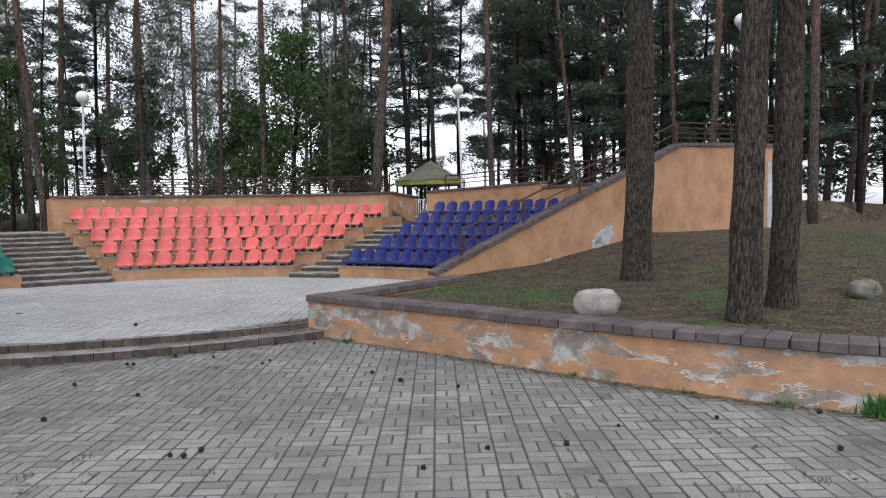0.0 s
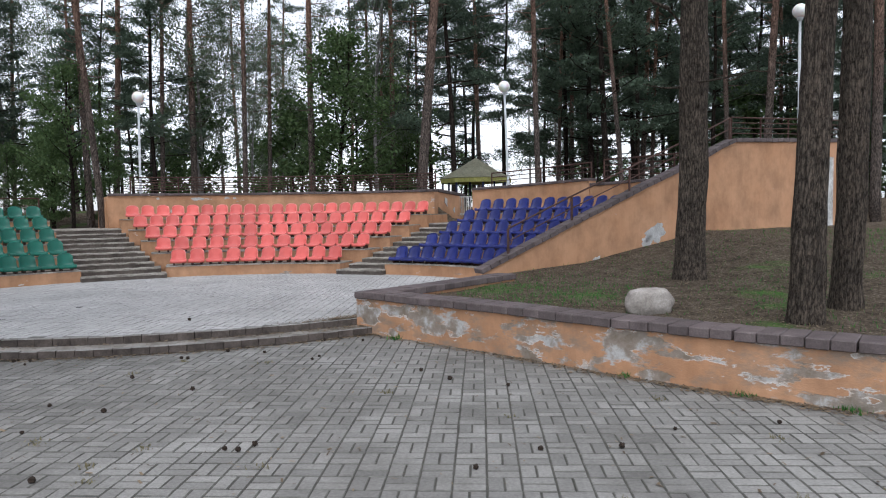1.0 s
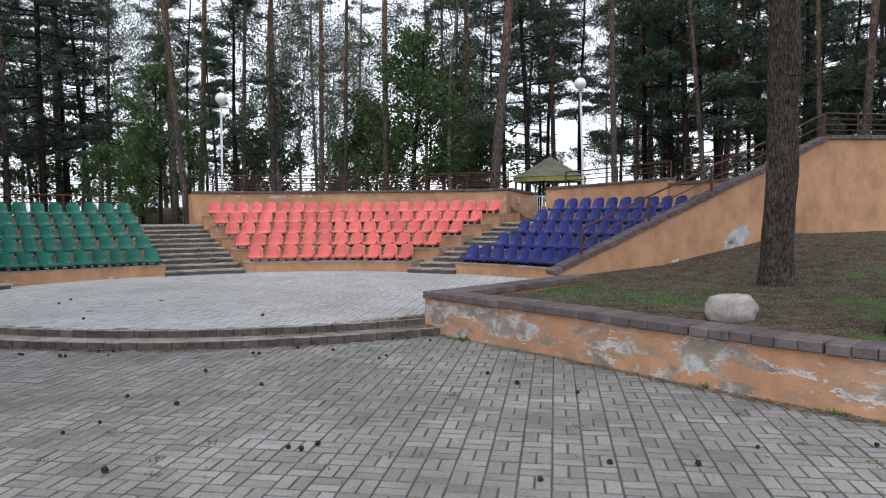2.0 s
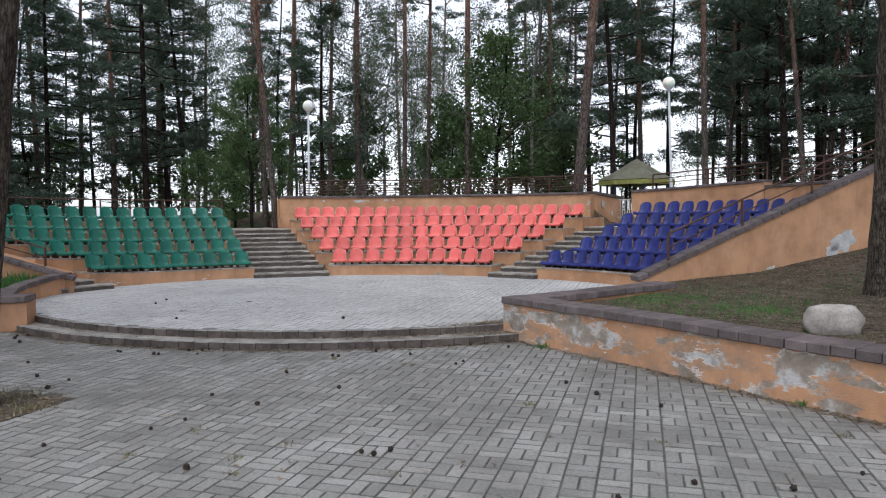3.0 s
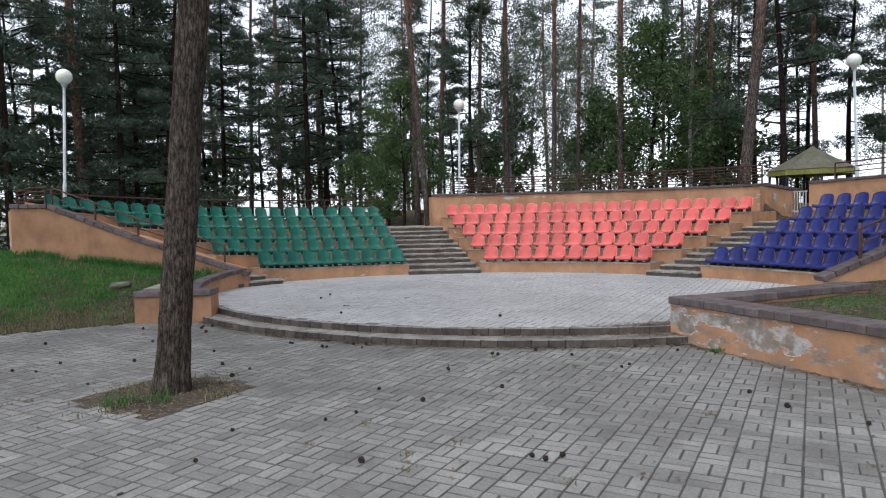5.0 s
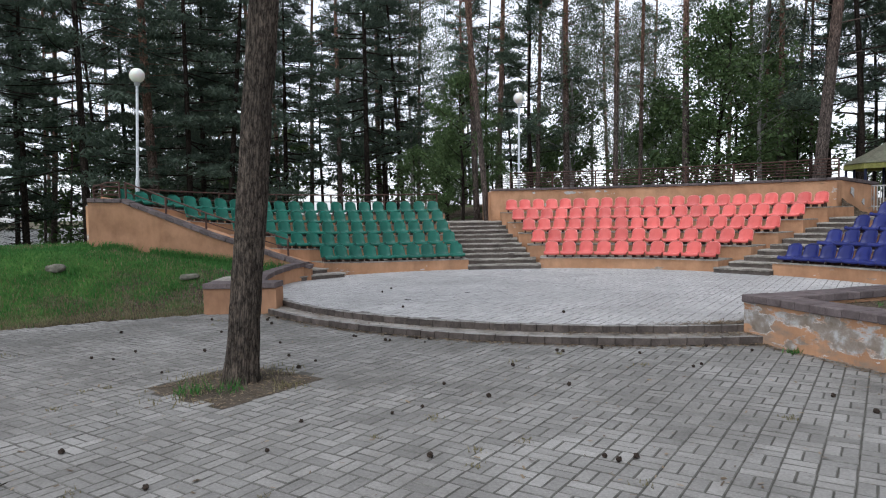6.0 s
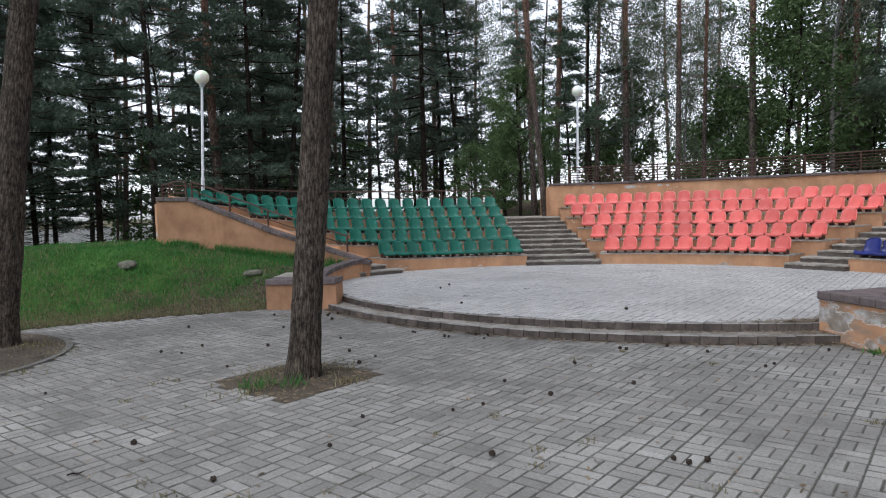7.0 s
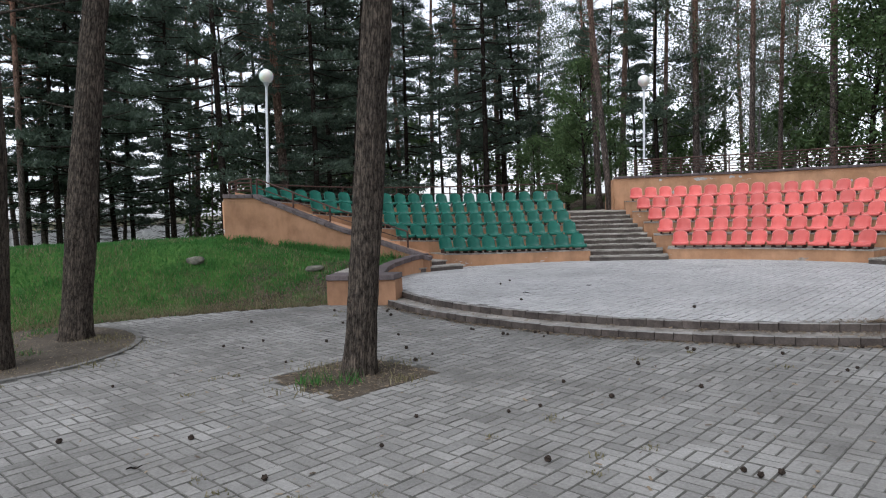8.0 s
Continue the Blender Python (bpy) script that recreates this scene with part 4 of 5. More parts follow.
grove(birch, (21, 22), 8, (3, 33), (31, 48), 5)
grove(birch, (23,), 6, (34, 62), (34, 50), 6)
grove(linden, (31,), 1, (11, 15), (29, 37), 7, (0.8, 1.05))
grove(young_pine, (41, 42), 18, (-20, 3), (30, 54), 8, (0.9, 1.4))
grove(young_pine, (46,), 9, (-40, -17), (32, 52), 28, (0.9, 1.35))
grove(young_pine, (43,), 8, (30, 60), (36, 58), 9)
grove(spruce, (51, 52), 20, (53, 86), (30, 50), 10)
grove(young_pine, (47,), 2, (26.6, 28.8), (32, 42), 31, (0.8, 1.0))
grove(young_pine, (44,), 6, (-43, -25), (27, 44), 16, (0.8, 1.2))
grove(birch, (24,), 9, (-12, 44), (52, 78), 17, (0.9, 1.3))
grove(young_pine, (45,), 10, (-36, 60), (54, 80), 18, (0.9, 1.4))
grove(spruce, (55,), 3, (-42, -29), (27, 38), 19, (0.7, 0.9))
grove(tall_pine, (61,), 14, (-40, 84), (42, 66), 13)
grove(spruce, (54,), 5, (36, 52), (30, 38), 15, (0.8, 1.0), 2.5)
grove(dark_pine, (81, 82), 9, (-40, -6), (33, 52), 83, (0.85, 1.15), 2.6)
grove(dark_pine, (83,), 4, (30, 52), (38, 54), 84, (0.85, 1.1), 2.6)
grove(dark_pine, (84,), 2, (58, 72), (34, 44), 85, (0.85, 1.1), 2.6)
grove(dark_pine, (85,), 3, (-4, 7), (38, 52), 86, (0.85, 1.1), 2.6)
grove(spruce, (57,), 5, (58, 80), (26, 36), 87, (0.85, 1.1), 3.0)
grove(sapling, (71, 72), 42, (-34, 62), (35, 62), 25, (0.75, 1.5))
grove(spruce, (56,), 2, (64, 79), (30, 42), 29, (0.9, 1.2))
hedge = linden(32, lean(-13.9, 21.9, 1.2, 0, 0, 1.0, 0.55, 0.62))
for x, y, s in ((-14.8, 22.3, 0.62), (-15.6, 23.4, 0.7), (-13.2, 22.9, 0.6), (-16.8, 22.8, 0.55)):
    copy_thing(hedge, lean(x, y, 1.1, 0, 0, x * 7, s, s * 1.05))

# pines that stand beside the plaza and on the bank
NEAR = [(3.29, 11.5, 0.24, 0.0, 0.0), (3.4, 7.67, 0.168, 0.04, -0.02), (4.24, 8.57, 0.168, 0.02, -0.01), (-5.88, 4.95, 0.158, 0.045, 0.055), (-10.86, 3.80, 0.198, 0.04, 0.11), (-9.56, 2.44, 0.2, 0.01, 0.04)]
for k, (x, y, r, lx, ly) in enumerate(NEAR):
    rnd = random.Random(100 + k)
    z = ground_height(x, y) if x > 0 else 0.0
    # The three western crowns, out of view, are fuller to shade the plaza.
    limbs, cl = limbs_and_clumps(rnd, 22 if k < 3 else 36, 8.5, 18, lambda t: (2.6 if k < 3 else 3.6) - 1.7 * t, lambda t: 0.05 + 0.5 * t, 4, 0.75, 0.16, bare=5)
    made = tree("pine_tree", "tall pine with thick furrowed grey-brown bark", "pines by the plaza", ridged_trunk(18.5, r, r * 0.45, k * 3.7), BARK, limbs, scatter_leaves("crown", cl, 70, 0.32, 0.06, 0, k), NEEDLE, lean(x, y, z, lx, ly, 0))
    if k == 0:
        bm = bmesh.new()
        tube(bm, [(-0.15, -0.05, 4.15), (-0.4, -0.1, 4.42), (-0.62, -0.12, 4.5), (-0.85, -0.16, 4.72)], [0.045, 0.035, 0.028, 0.012], 8)
        part("dead_branch", bm, BARK, made, "broken bare branch")



# ---- railings, lamps, gazebo ----
def railing(label, line, height, bars, spacing, mat=RUST, post_r=0.022, bar_r=0.013):
    """A steel railing along a line of points; bars are heights as shares of the whole."""
    pts = [Vector(p) for p in line]
    root = empty("railing", Matrix.Translation(pts[0]), label, "railing")
    inv = root.matrix_world.inverted()
    run = [0.0]
    for a, b in zip(pts, pts[1:]):
        run.append(run[-1] + (b - a).length)

    def along(s):
        for i in range(len(pts) - 1):
            if s <= run[i + 1] + 1e-6:
                return pts[i].lerp(pts[i + 1], (s - run[i]) / (run[i + 1] - run[i]))
        return pts[-1]

    count = max(1, round(run[-1] / spacing))
    for k in range(count + 1):
        p = along(run[-1] * k / count)
        bm = bmesh.new()
        tube(bm, [inv @ p, inv @ (p + Vector((0, 0, height)))], post_r, 8)
        part("post", bm, mat, root)
    for share in bars:
        bm = bmesh.new()
        r = bar_r * (1.5 if share == 1 else 1)
        tube(bm, [inv @ (p + Vector((0, 0, height * share))) for p in pts], r, 6)
        part("rail", bm, mat, root)
    return root


SIX = (1, 0.84, 0.68, 0.52, 0.36, 0.2)
railing("brown steel railing with thin bars on the curved wall", [at(12.2, 29.5 - 46 * k / 20, 2.42) for k in range(21)], 0.52, SIX, 1.35)
railing("brown steel railing on top of the blue seats' wall", [at(12.2, -25.5 - 15.5 * k / 8, 2.44 + 0.14 * k / 8) for k in range(9)], 0.42, (1, 0.7, 0.4), 1.4)
railing("brown steel railing beyond the lower wall", [at(12.5, -42 - 15 * k / 8, 2.45) for k in range(9)], 0.62, (1, 0.75, 0.5, 0.25), 1.2)
railing("brown steel handrail on the blue seats' sloping wall", [Vector(at(r, -58.4, z)) for r, z in ((6.45, 0.85), (8.0, 1.47), (10.0, 2.24), (11.72, 2.88), (12.75, 3.3))], 0.50, (1, 0.5), 1.85, post_r=0.026)
railing("brown steel railing on the level end of the side wall", [Vector(at(r, -58.4, z)) for r, z in ((12.8, 3.32), (15.0, 3.39), (17.0, 3.45))], 0.50, (1, 0.75, 0.5, 0.25), 1.1)
u = Vector((RAMP_W1[0] - RAMP_W0[0], RAMP_W1[1] - RAMP_W0[1], 0)).normalized()
inner = Vector((-u.y, u.x, 0)) * -0.17
railing("brown steel handrail on the green seats' sloping wall", [Vector((*RAMP_W0, 0)) + inner + u * s + Vector((0, 0, z)) for s, z in ((0.55, 0.75), (2.3, 1.34), (4.35, 2.14))], 0.38, (1, 0.45), 0.95, post_r=0.024)
railing("brown steel railing at the top of the side wall", [Vector((*RAMP_W0, 0)) + inner + u * s + Vector((0, 0, 2.17)) for s in (4.5, 4.8)] + [Vector((*at(11.6, 92.6), 2.12))], 0.36, (1, 0.75, 0.5, 0.25), 0.6)
railing("brown steel railing behind the green seats", [at(11.6, 41.5 + 51 * k / 24, 1.72 + 0.6 * green_rise(41.5 + 51 * k / 24)) for k in range(25)], 0.56, (1, 0.62), 1.7)


def street_lamp(x, y, base, globe, lx, ly, label):
    h = globe - base
    root = empty("street_lamp", lean(x, y, base, lx, ly, 0), label, "lamp", "globe lamps")
    bm = bmesh.new()
    tube(bm, [(0, 0, 0), (0, 0, 1.1), (0, 0, 1.12), (0, 0, h - 0.2)], [0.048, 0.048, 0.036, 0.033], 14)
    part("pole", bm, GALV, root, smooth=True)
    bm = bmesh.new()
    tube(bm, [(0, 0, h - 0.26), (0, 0, h - 0.2), (0, 0, h - 0.14)], [0.05, 0.075, 0.09], 16)
    part("collar", bm, GALV, root)
    bm = bmesh.new()
    bmesh.ops.create_uvsphere(bm, u_segments=28, v_segments=16, radius=0.19)
    bmesh.ops.translate(bm, verts=bm.verts, vec=(0, 0, h))
    part("globe", bm, OPAL, root, "white opal glass globe", smooth=True)
    return root


street_lamp(-11.1, 21.05, 1.6, 5.49, 0.01, 0.01, "pale grey lamp post with white globe behind the curved wall")
street_lamp(0.68, 22.49, 1.6, 5.75, -0.03, 0.0, "pale grey lamp post with a white globe near the gazebo")
street_lamp(-16.65, 10.5, 1.6, 5.34, 0.02, 0.03, "pale grey lamp post with a white globe behind green seats")
street_lamp(8.19, 18.64, 1.2, 6.79, 0.0, 0.0, "pale grey lamp post with a white globe in the pines")


def gazebo(x, y, base):
    root = empty("gazebo", pose(x, y, base, 0, 0, 12), "small gazebo with a khaki tent roof and blue posts", "gazebo")
    n, r, eave, top = 8, 1.55, 3.1 - base, 3.98 - base
    ring = [(r * math.cos(math.tau * k / n), r * math.sin(math.tau * k / n)) for k in range(n)]
    bm = bmesh.new()
    apex = bm.verts.new((0, 0, top))
    mid = [bm.verts.new((p[0] * 0.5, p[1] * 0.5, eave + (top - eave) * 0.47)) for p in ring]
    rim = [bm.verts.new((*p, eave)) for p in ring]
    for k in range(n):
        j = (k + 1) % n
        bm.faces.new((apex, mid[k], mid[j]))
        bm.faces.new((mid[k], rim[k], rim[j], mid[j]))
    bmesh.ops.solidify(bm, geom=list(bm.faces), thickness=0.03)
    part("roof", bm, CANVAS, root)
    for k in range(n):
        j = (k + 1) % n
        p, q = Vector(ring[k]) * 0.985, Vector(ring[j]) * 0.985
        bm = prism(bmesh.new(), [p, q, q * 0.985, p * 0.985], eave - 0.20, eave - 0.02)
        part("valance", bm, YELLOW, root, "yellow-green cloth valance")
    for k in range(0, n):
        p = Vector(ring[k]) * 0.93
        bm = bmesh.new()
        tube(bm, [(p.x, p.y, -0.3), (p.x, p.y, eave - 0.02)], 0.045, 8)
        part("post", bm, NAVY, root)
    return root


gazebo(-0.5, 29.0, 1.75)

# white gate between the walls
root = empty("gate", pose(-0.98, 23.0, 1.5, 0, 0, 0), "narrow white painted gate of upright steel bars", "gate")
for k in range(6):
    bm = bmesh.new()
    tube(bm, [(0.075 * k, 0, 0), (0.075 * k, 0, 0.72)], 0.014, 8)
    part("bar", bm, WHITE, root)
for z in (0.1, 0.68):
    bm = bmesh.new()
    box(bm, -0.03, 0.41, -0.015, 0.015, z, z + 0.035)
    part("cross_rail", bm, WHITE, root)

# chipped white strip on the side wall
p = Vector(at(16.35, -59, 0))
bm = bmesh.new()
box(bm, -0.13, 0.13, -0.03, 0.05, 1.0, 2.95)
for v in bm.verts:
    v.co.x += 0.03 * math.sin(v.co.z * 4)
strip = part("wall_pilaster", bm, WHITE)
strip.matrix_world = pose(p.x, p.y, 0, 0, 0, 31)
tagged(strip, "chipped white painted pilaster on the orange wall", "pilaster", kind="structure")


def bare_patch(wall, frame_pose, w, h, seed):
    """A place where the plaster has come off: a thin ragged skin of pale filler."""
    bm = bmesh.new()
    ring = []
    for k in range(36):
        a = math.tau * k / 36
        q = 1 + 0.55 * noise.noise((math.cos(a) * 1.6 + seed, math.sin(a) * 1.6, seed * 0.7)) + 0.25 * noise.noise((math.cos(a) * 5, math.sin(a) * 5, seed))
        ring.append((w * q * math.cos(a), h * q * math.sin(a)))
    prism(bm, ring, -0.01, 0.004)
    for v in bm.verts:
        v.co = Vector((v.co.x, -v.co.z, v.co.y))
    ob = part("bare_patch", bm, FILLER, wall, "pale patch where plaster has flaked off")
    ob.matrix_world = frame_pose
    return ob


east = bpy.data.objects["wall_ramp_east"]
for r0, z, w, h, s in ((10.25, 1.12, 0.30, 0.17, 1.0), (10.0, 0.98, 0.16, 0.10, 2.0), (8.6, 0.66, 0.09, 0.05, 3.0)):
    x, y = at(r0, -59)
    bare_patch(east, pose(x, y, z, 0, -20, 31), w, h, s)
red = bpy.data.objects["wall_red_back"]
for f, z, w, h, s in ((20.2, 2.25, 0.17, 0.05, 4.0), (16.0, 2.27, 0.08, 0.035, 5.0), (25.8, 2.27, 0.04, 0.03, 6.0), (14.8, 2.26, 0.05, 0.03, 7.0), (-14.8, 1.95, 0.04, 0.09, 8.0), (22.5, 1.9, 0.03, 0.05, 9.0), (24.0, 1.86, 0.03, 0.06, 11.0), (1.0, 2.0, 0.03, 0.03, 12.0)):
    x, y = at(12.0, f)
    bare_patch(red, pose(x, y, z, 0, 0, f), w, h, s)


x, y = at(13.0, -17.1)
bare_patch(return_wall, pose(x, y, 1.95, 0, 25, 72), 0.35, 0.12, 13.0)
x, y = at(13.4, -17.5)
bare_patch(return_wall, pose(x, y, 1.75, 0, 10, 72), 0.2, 0.09, 14.0)


# ---- stones, cones, grass ----
def stone(x, y, sx, sy, sz, turn, seed, label, mat=BOULDER):
    bm = bmesh.new()
    bmesh.ops.create_icosphere(bm, subdivisions=4, radius=1)
    for v in bm.verts:
        d = v.co.normalized()
        box_like = d / max(abs(d.x), abs(d.y), abs(d.z)) ** 0.36
        k = 1 + 0.16 * noise.noise(d * 1.4 + Vector((seed, 0, 0))) + 0.04 * noise.noise(d * 6 + Vector((0, seed, 0)))
        v.co = Vector((box_like.x * sx * k, box_like.y * sy * k, box_like.z * sz * k))
    ob = part("boulder", bm, mat, smooth=True)
    ob.matrix_world = pose(x, y, ground_height(x, y) + sz * 0.62, 3, -4, turn)
    return tagged(ob, label, "stone")


stone(1.92, 8.52, 0.285, 0.21, 0.19, 15, 2, "pale rounded granite boulder on the bank")
stone(5.55, 8.9, 0.24, 0.18, 0.14, 40, 5, "mossy grey granite boulder half sunk in the bank", MOSSY)
stone(-13.87, 7.03, 0.20, 0.14, 0.085, 10, 7, "small brown-grey stone lying in the grass", MOSSY)
stone(-12.1, 8.73, 0.19, 0.14, 0.055, 60, 9, "flat grey stone lying in the grass", MOSSY)


def pine_cone():
    bm = bmesh.new()
    rings = 7
    prev = None
    for i in range(rings + 1):
        t = i / rings
        r = 0.021 * math.sin(math.pi * (0.12 + 0.86 * t)) ** 0.8
        z = 0.021 + 0.0 * t
        row = []
        for k in range(10):
            a = math.tau * (k + 0.5 * (i % 2)) / 10
            q = r * (1.25 if k % 2 else 0.85)
            row.append(bm.verts.new((-0.027 + 0.054 * t, q * math.cos(a), 0.019 + q * math.sin(a))))
        if prev:
            for k in range(10):
                bm.faces.new((prev[k], prev[(k + 1) % 10], row[(k + 1) % 10], row[k]))
        else:
            bm.faces.new(row[::-1])
        prev = row
    bm.faces.new(prev)
    return bm


CONES = [(-6.09, 2.13), (-7.51, 3.03), (-5.34, 2.81), (-8.11, 4.81), (-4.21, 2.76), (-4.08, 3.62), (-4.36, 4.23), (-3.86, 4.79), (-3.75, 5.08), (-3.01, 4.13), (-4.02, 5.82), (-3.82, 6.87), (-3.42, 5.65), (-2.12, 7.73), (-2.07, 7.89), (-5.9, 5.96), (-5.82, 5.61), (-6.38, 6.0), (-1.98, 4.74), (-1.87, 4.72), (-1.79, 4.84), (-2.95, 6.39), (-3.8, 6.85), (-0.46, 6.8), (0.12, 6.54), (0.29, 4.78), (0.87, 4.84), (-0.16, 4.42), (1.35, 5.24), (2.19, 5.4), (3.07, 5.49), (2.75, 4.64), (-0.79, 7.16), (1.11, 7.31)]
rnd = random.Random(77)
spots = [(x, y, 0.0) for x, y in CONES] + [(-4.38, 9.5, STAGE), (-6.86, 8.89, STAGE), (-8.46, 10.34, STAGE), (-8.65, 10.86, STAGE)]
for k in range(26):
    d = rnd.uniform(-30, 37)
    x, y = stage_point(TREAD + rnd.uniform(0.06, 0.5), d)
    spots.append((x, y, 0.0))
for k in range(9):
    spots.append((rnd.uniform(-10, -6.8), rnd.uniform(4.6, 7.4), 0.0))
first = None
for x, y, z in spots:
    s = rnd.uniform(0.65, 1.05)
    m = pose(x, y, z + 0.002, 0, rnd.uniform(-12, 12), rnd.uniform(0, 360)) @ Matrix.Diagonal((s, s, s, 1))
    if first is None:
        first = tagged(part("pine_cone", pine_cone(), CONE), "small dark open pine cone on the paving", "pine cone", "fallen cones")
        first.matrix_world = m
    else:
        copy_thing(first, m)


def twig(x, y, length, turn):
    bm = bmesh.new()
    tube(bm, [(-length / 2, 0, 0.012), (-length / 5, 0.012, 0.016), (length / 6, -0.008, 0.013), (length / 2, 0.02, 0.02)], [0.005, 0.007, 0.006, 0.003], 6)
    tube(bm, [(0, 0, 0.012), (length * 0.12, 0.025, 0.018)], [0.004, 0.002], 5)
    ob = part("twig", bm, BARK_DARK, smooth=True)
    ob.matrix_world = pose(x, y, STAGE if y > 9 else 0, 0, 0, turn)
    return tagged(ob, "short dark broken twig lying on the paving", "twig", "fallen twigs")


for x, y, length, turn in ((-5.07, 2.28, 0.10, 55), (-7.3, 9.6, 0.12, 20), (-6.9, 10.9, 0.10, 35)):
    twig(x, y, length, turn)


def blades(name, points, height, width, mat, seed, label, parent=None):
    """Single pointed blades that stand and lean at points x, y, z."""
    r = np.random.RandomState(seed)
    p = np.array(points)
    n = len(p)
    a = r.uniform(0, math.tau, n)
    h = height * r.uniform(0.5, 1.4, n)
    w = width * r.uniform(0.7, 1.3, n)
    tip = p + np.stack([r.normal(0, 0.35, n) * h, r.normal(0, 0.35, n) * h, h], 1)
    sidev = np.stack([np.cos(a) * w, np.sin(a) * w, np.zeros(n)], 1)
    v = np.stack([p - sidev, p + sidev, tip], 1).reshape(-1, 3)
    me = bpy.data.meshes.new(name)
    me.from_pydata(v.tolist(), [], [(3 * i, 3 * i + 1, 3 * i + 2) for i in range(n)])
    ob = link_mesh(name, me, mat, parent)
    return tagged(ob, label, "grass", kind="stuff")


def strew(n, x0, x1, y0, y1, seed, keep):
    r = random.Random(seed)
    out = []
    while len(out) < n:
        x, y = r.uniform(x0, x1), r.uniform(y0, y1)
        if keep(x, y, r):
            out.append((x, y, ground_height(x, y) + 0.03 * noise.noise((x * 0.8, y * 0.8, 0)) - 0.008))
    return out


def lawn(x, y, r):
    if inside((x, y), COURT) or inside((x, y), SEATING):
        return False
    d = min(seg_distance((x, y), a, b) for a, b in zip(GRASS_EDGE[:5], GRASS_EDGE[1:6]))
    return r.random() < 0.12 + 0.88 * smooth((d - 0.3) / 1.9) and r.random() < math.exp(-max(0, -14 - x) * 0.12)


blades("grass", strew(60000, -24, -10.3, 1.5, 11.2, 3, lawn), 0.058, 0.009, GRASS, 1, "lush green grass on the west bank")
blades("dry_grass", strew(5000, -17, -10.3, 2.0, 9.5, 4, lambda x, y, r: not inside((x, y), COURT) and not inside((x, y), SEATING) and noise.noise((x * 0.5, y * 0.5, 3)) > -0.1), 0.09, 0.008, DRY_GRASS, 2, "dry grass at the foot of the west bank")


def fringe(x, y, r):
    if inside((x, y), COURT) or inside((x, y), SEATING):
        return False
    d = min(seg_distance((x, y), a, b) for a, b in zip(GRASS_EDGE[:5], GRASS_EDGE[1:6]))
    return r.random() < math.exp(-d / 0.8)


blades("dry_grass", strew(11000, -14.5, -10.2, 1.5, 9.0, 41, fringe), 0.06, 0.008, DRY_GRASS, 42, "straw-coloured worn grass along the paving")


def east_turf(x, y, r):
    if inside((x, y), COURT) or inside((x, y), SEATING):
        return False
    n = noise.noise((x * 0.7, y * 0.7, 9.0))
    near_edge = math.hypot(x - 0.9, y - 10.2) < 1.5
    return r.random() < (0.9 if near_edge else 0.10 + max(0, n) * 0.9 + 0.4 * smooth((x - 5.5) / 3))


blades("grass", strew(13000, -1.5, 12, 4.5, 17, 5, east_turf), 0.055, 0.007, GRASS, 3, "thin short grass on the east bank")
blades("dry_grass", strew(9000, -1.5, 12, 4.5, 17, 6, lambda x, y, r: not inside((x, y), COURT) and not inside((x, y), SEATING)), 0.04, 0.006, DRY_GRASS, 4, "dry grass and needles on the east bank")

# soil in the tree pit and in the round bed
bm = bmesh.new()
box(bm, PIT[0], PIT[1], PIT[2], PIT[3], -0.1, -0.004)
pit = tagged(part("tree_pit", bm, SOIL), "square tree pit of needle-strewn soil with grass", "tree pit", kind="structure")
bm = bmesh.new()
prism(bm, [(BED[0] + (BED[2] - 0.06) * math.cos(math.tau * k / 48), BED[1] + (BED[3] - 0.06) * math.sin(math.tau * k / 48)) for k in range(48)], -0.1, 0.01)
tagged(part("planting_bed", bm, SOIL), "round planting bed of bare needle-strewn soil", "planting bed", kind="structure")
bm = bmesh.new()
for k in range(60):
    a, b = math.tau * k / 60, math.tau * (k + 0.94) / 60
    o = [(BED[0] + (BED[2] + e) * math.cos(t), BED[1] + (BED[3] + e) * math.sin(t)) for t, e in ((a, -0.08), (a, 0.0), (b, 0.0), (b, -0.08))]
    prism(bm, o, -0.1, 0.018)
tagged(part("bed_kerb", bm, JOINT_PALE), "thin pale concrete kerb round the planting bed", "kerb", kind="structure")


def tuft_points(n, seed, spots):
    r = random.Random(seed)
    out = []
    for k in range(n):
        x, y, s, z = r.choice(spots)
        out.append((x + r.gauss(0, s), y + r.gauss(0, s), z))
    return out


blades("grass", tuft_points(110, 8, [(-5.9, 4.45, 0.10, 0.0), (-5.75, 4.6, 0.08, 0.0), (-6.0, 4.3, 0.06, 0.0)]), 0.11, 0.006, GRASS, 5, "tuft of grass at the foot of the pine")
blades("dry_grass", tuft_points(650, 9, [(PIT[0] + 0.1, 4.8, 0.14, 0), (-5.9, PIT[2] + 0.08, 0.2, 0), (-5.35, 5.0, 0.1, 0), (-5.9, 5.35, 0.2, 0), (-8.9, 3.2, 0.15, 0), (-9.6, 4.0, 0.2, 0), (-9.3, 2.3, 0.2, 0)]), 0.05, 0.006, DRY_GRASS, 6, "dry grass round the tree pit")
bed_spots = []
r = random.Random(91)
while len(bed_spots) < 34:
    t, q = r.uniform(0, math.tau), math.sqrt(r.random()) * 0.9
    bed_spots.append((BED[0] + BED[2] * q * math.cos(t), BED[1] + BED[3] * q * math.sin(t), 0.12, 0.008))
blades("dry_grass", tuft_points(1300, 92, bed_spots), 0.055, 0.007, DRY_GRASS, 93, "sparse dry grass in the planting bed")
blades("grass", tuft_points(700, 94, bed_spots[::2]), 0.06, 0.007, GRASS, 95, "sparse green grass in the planting bed")
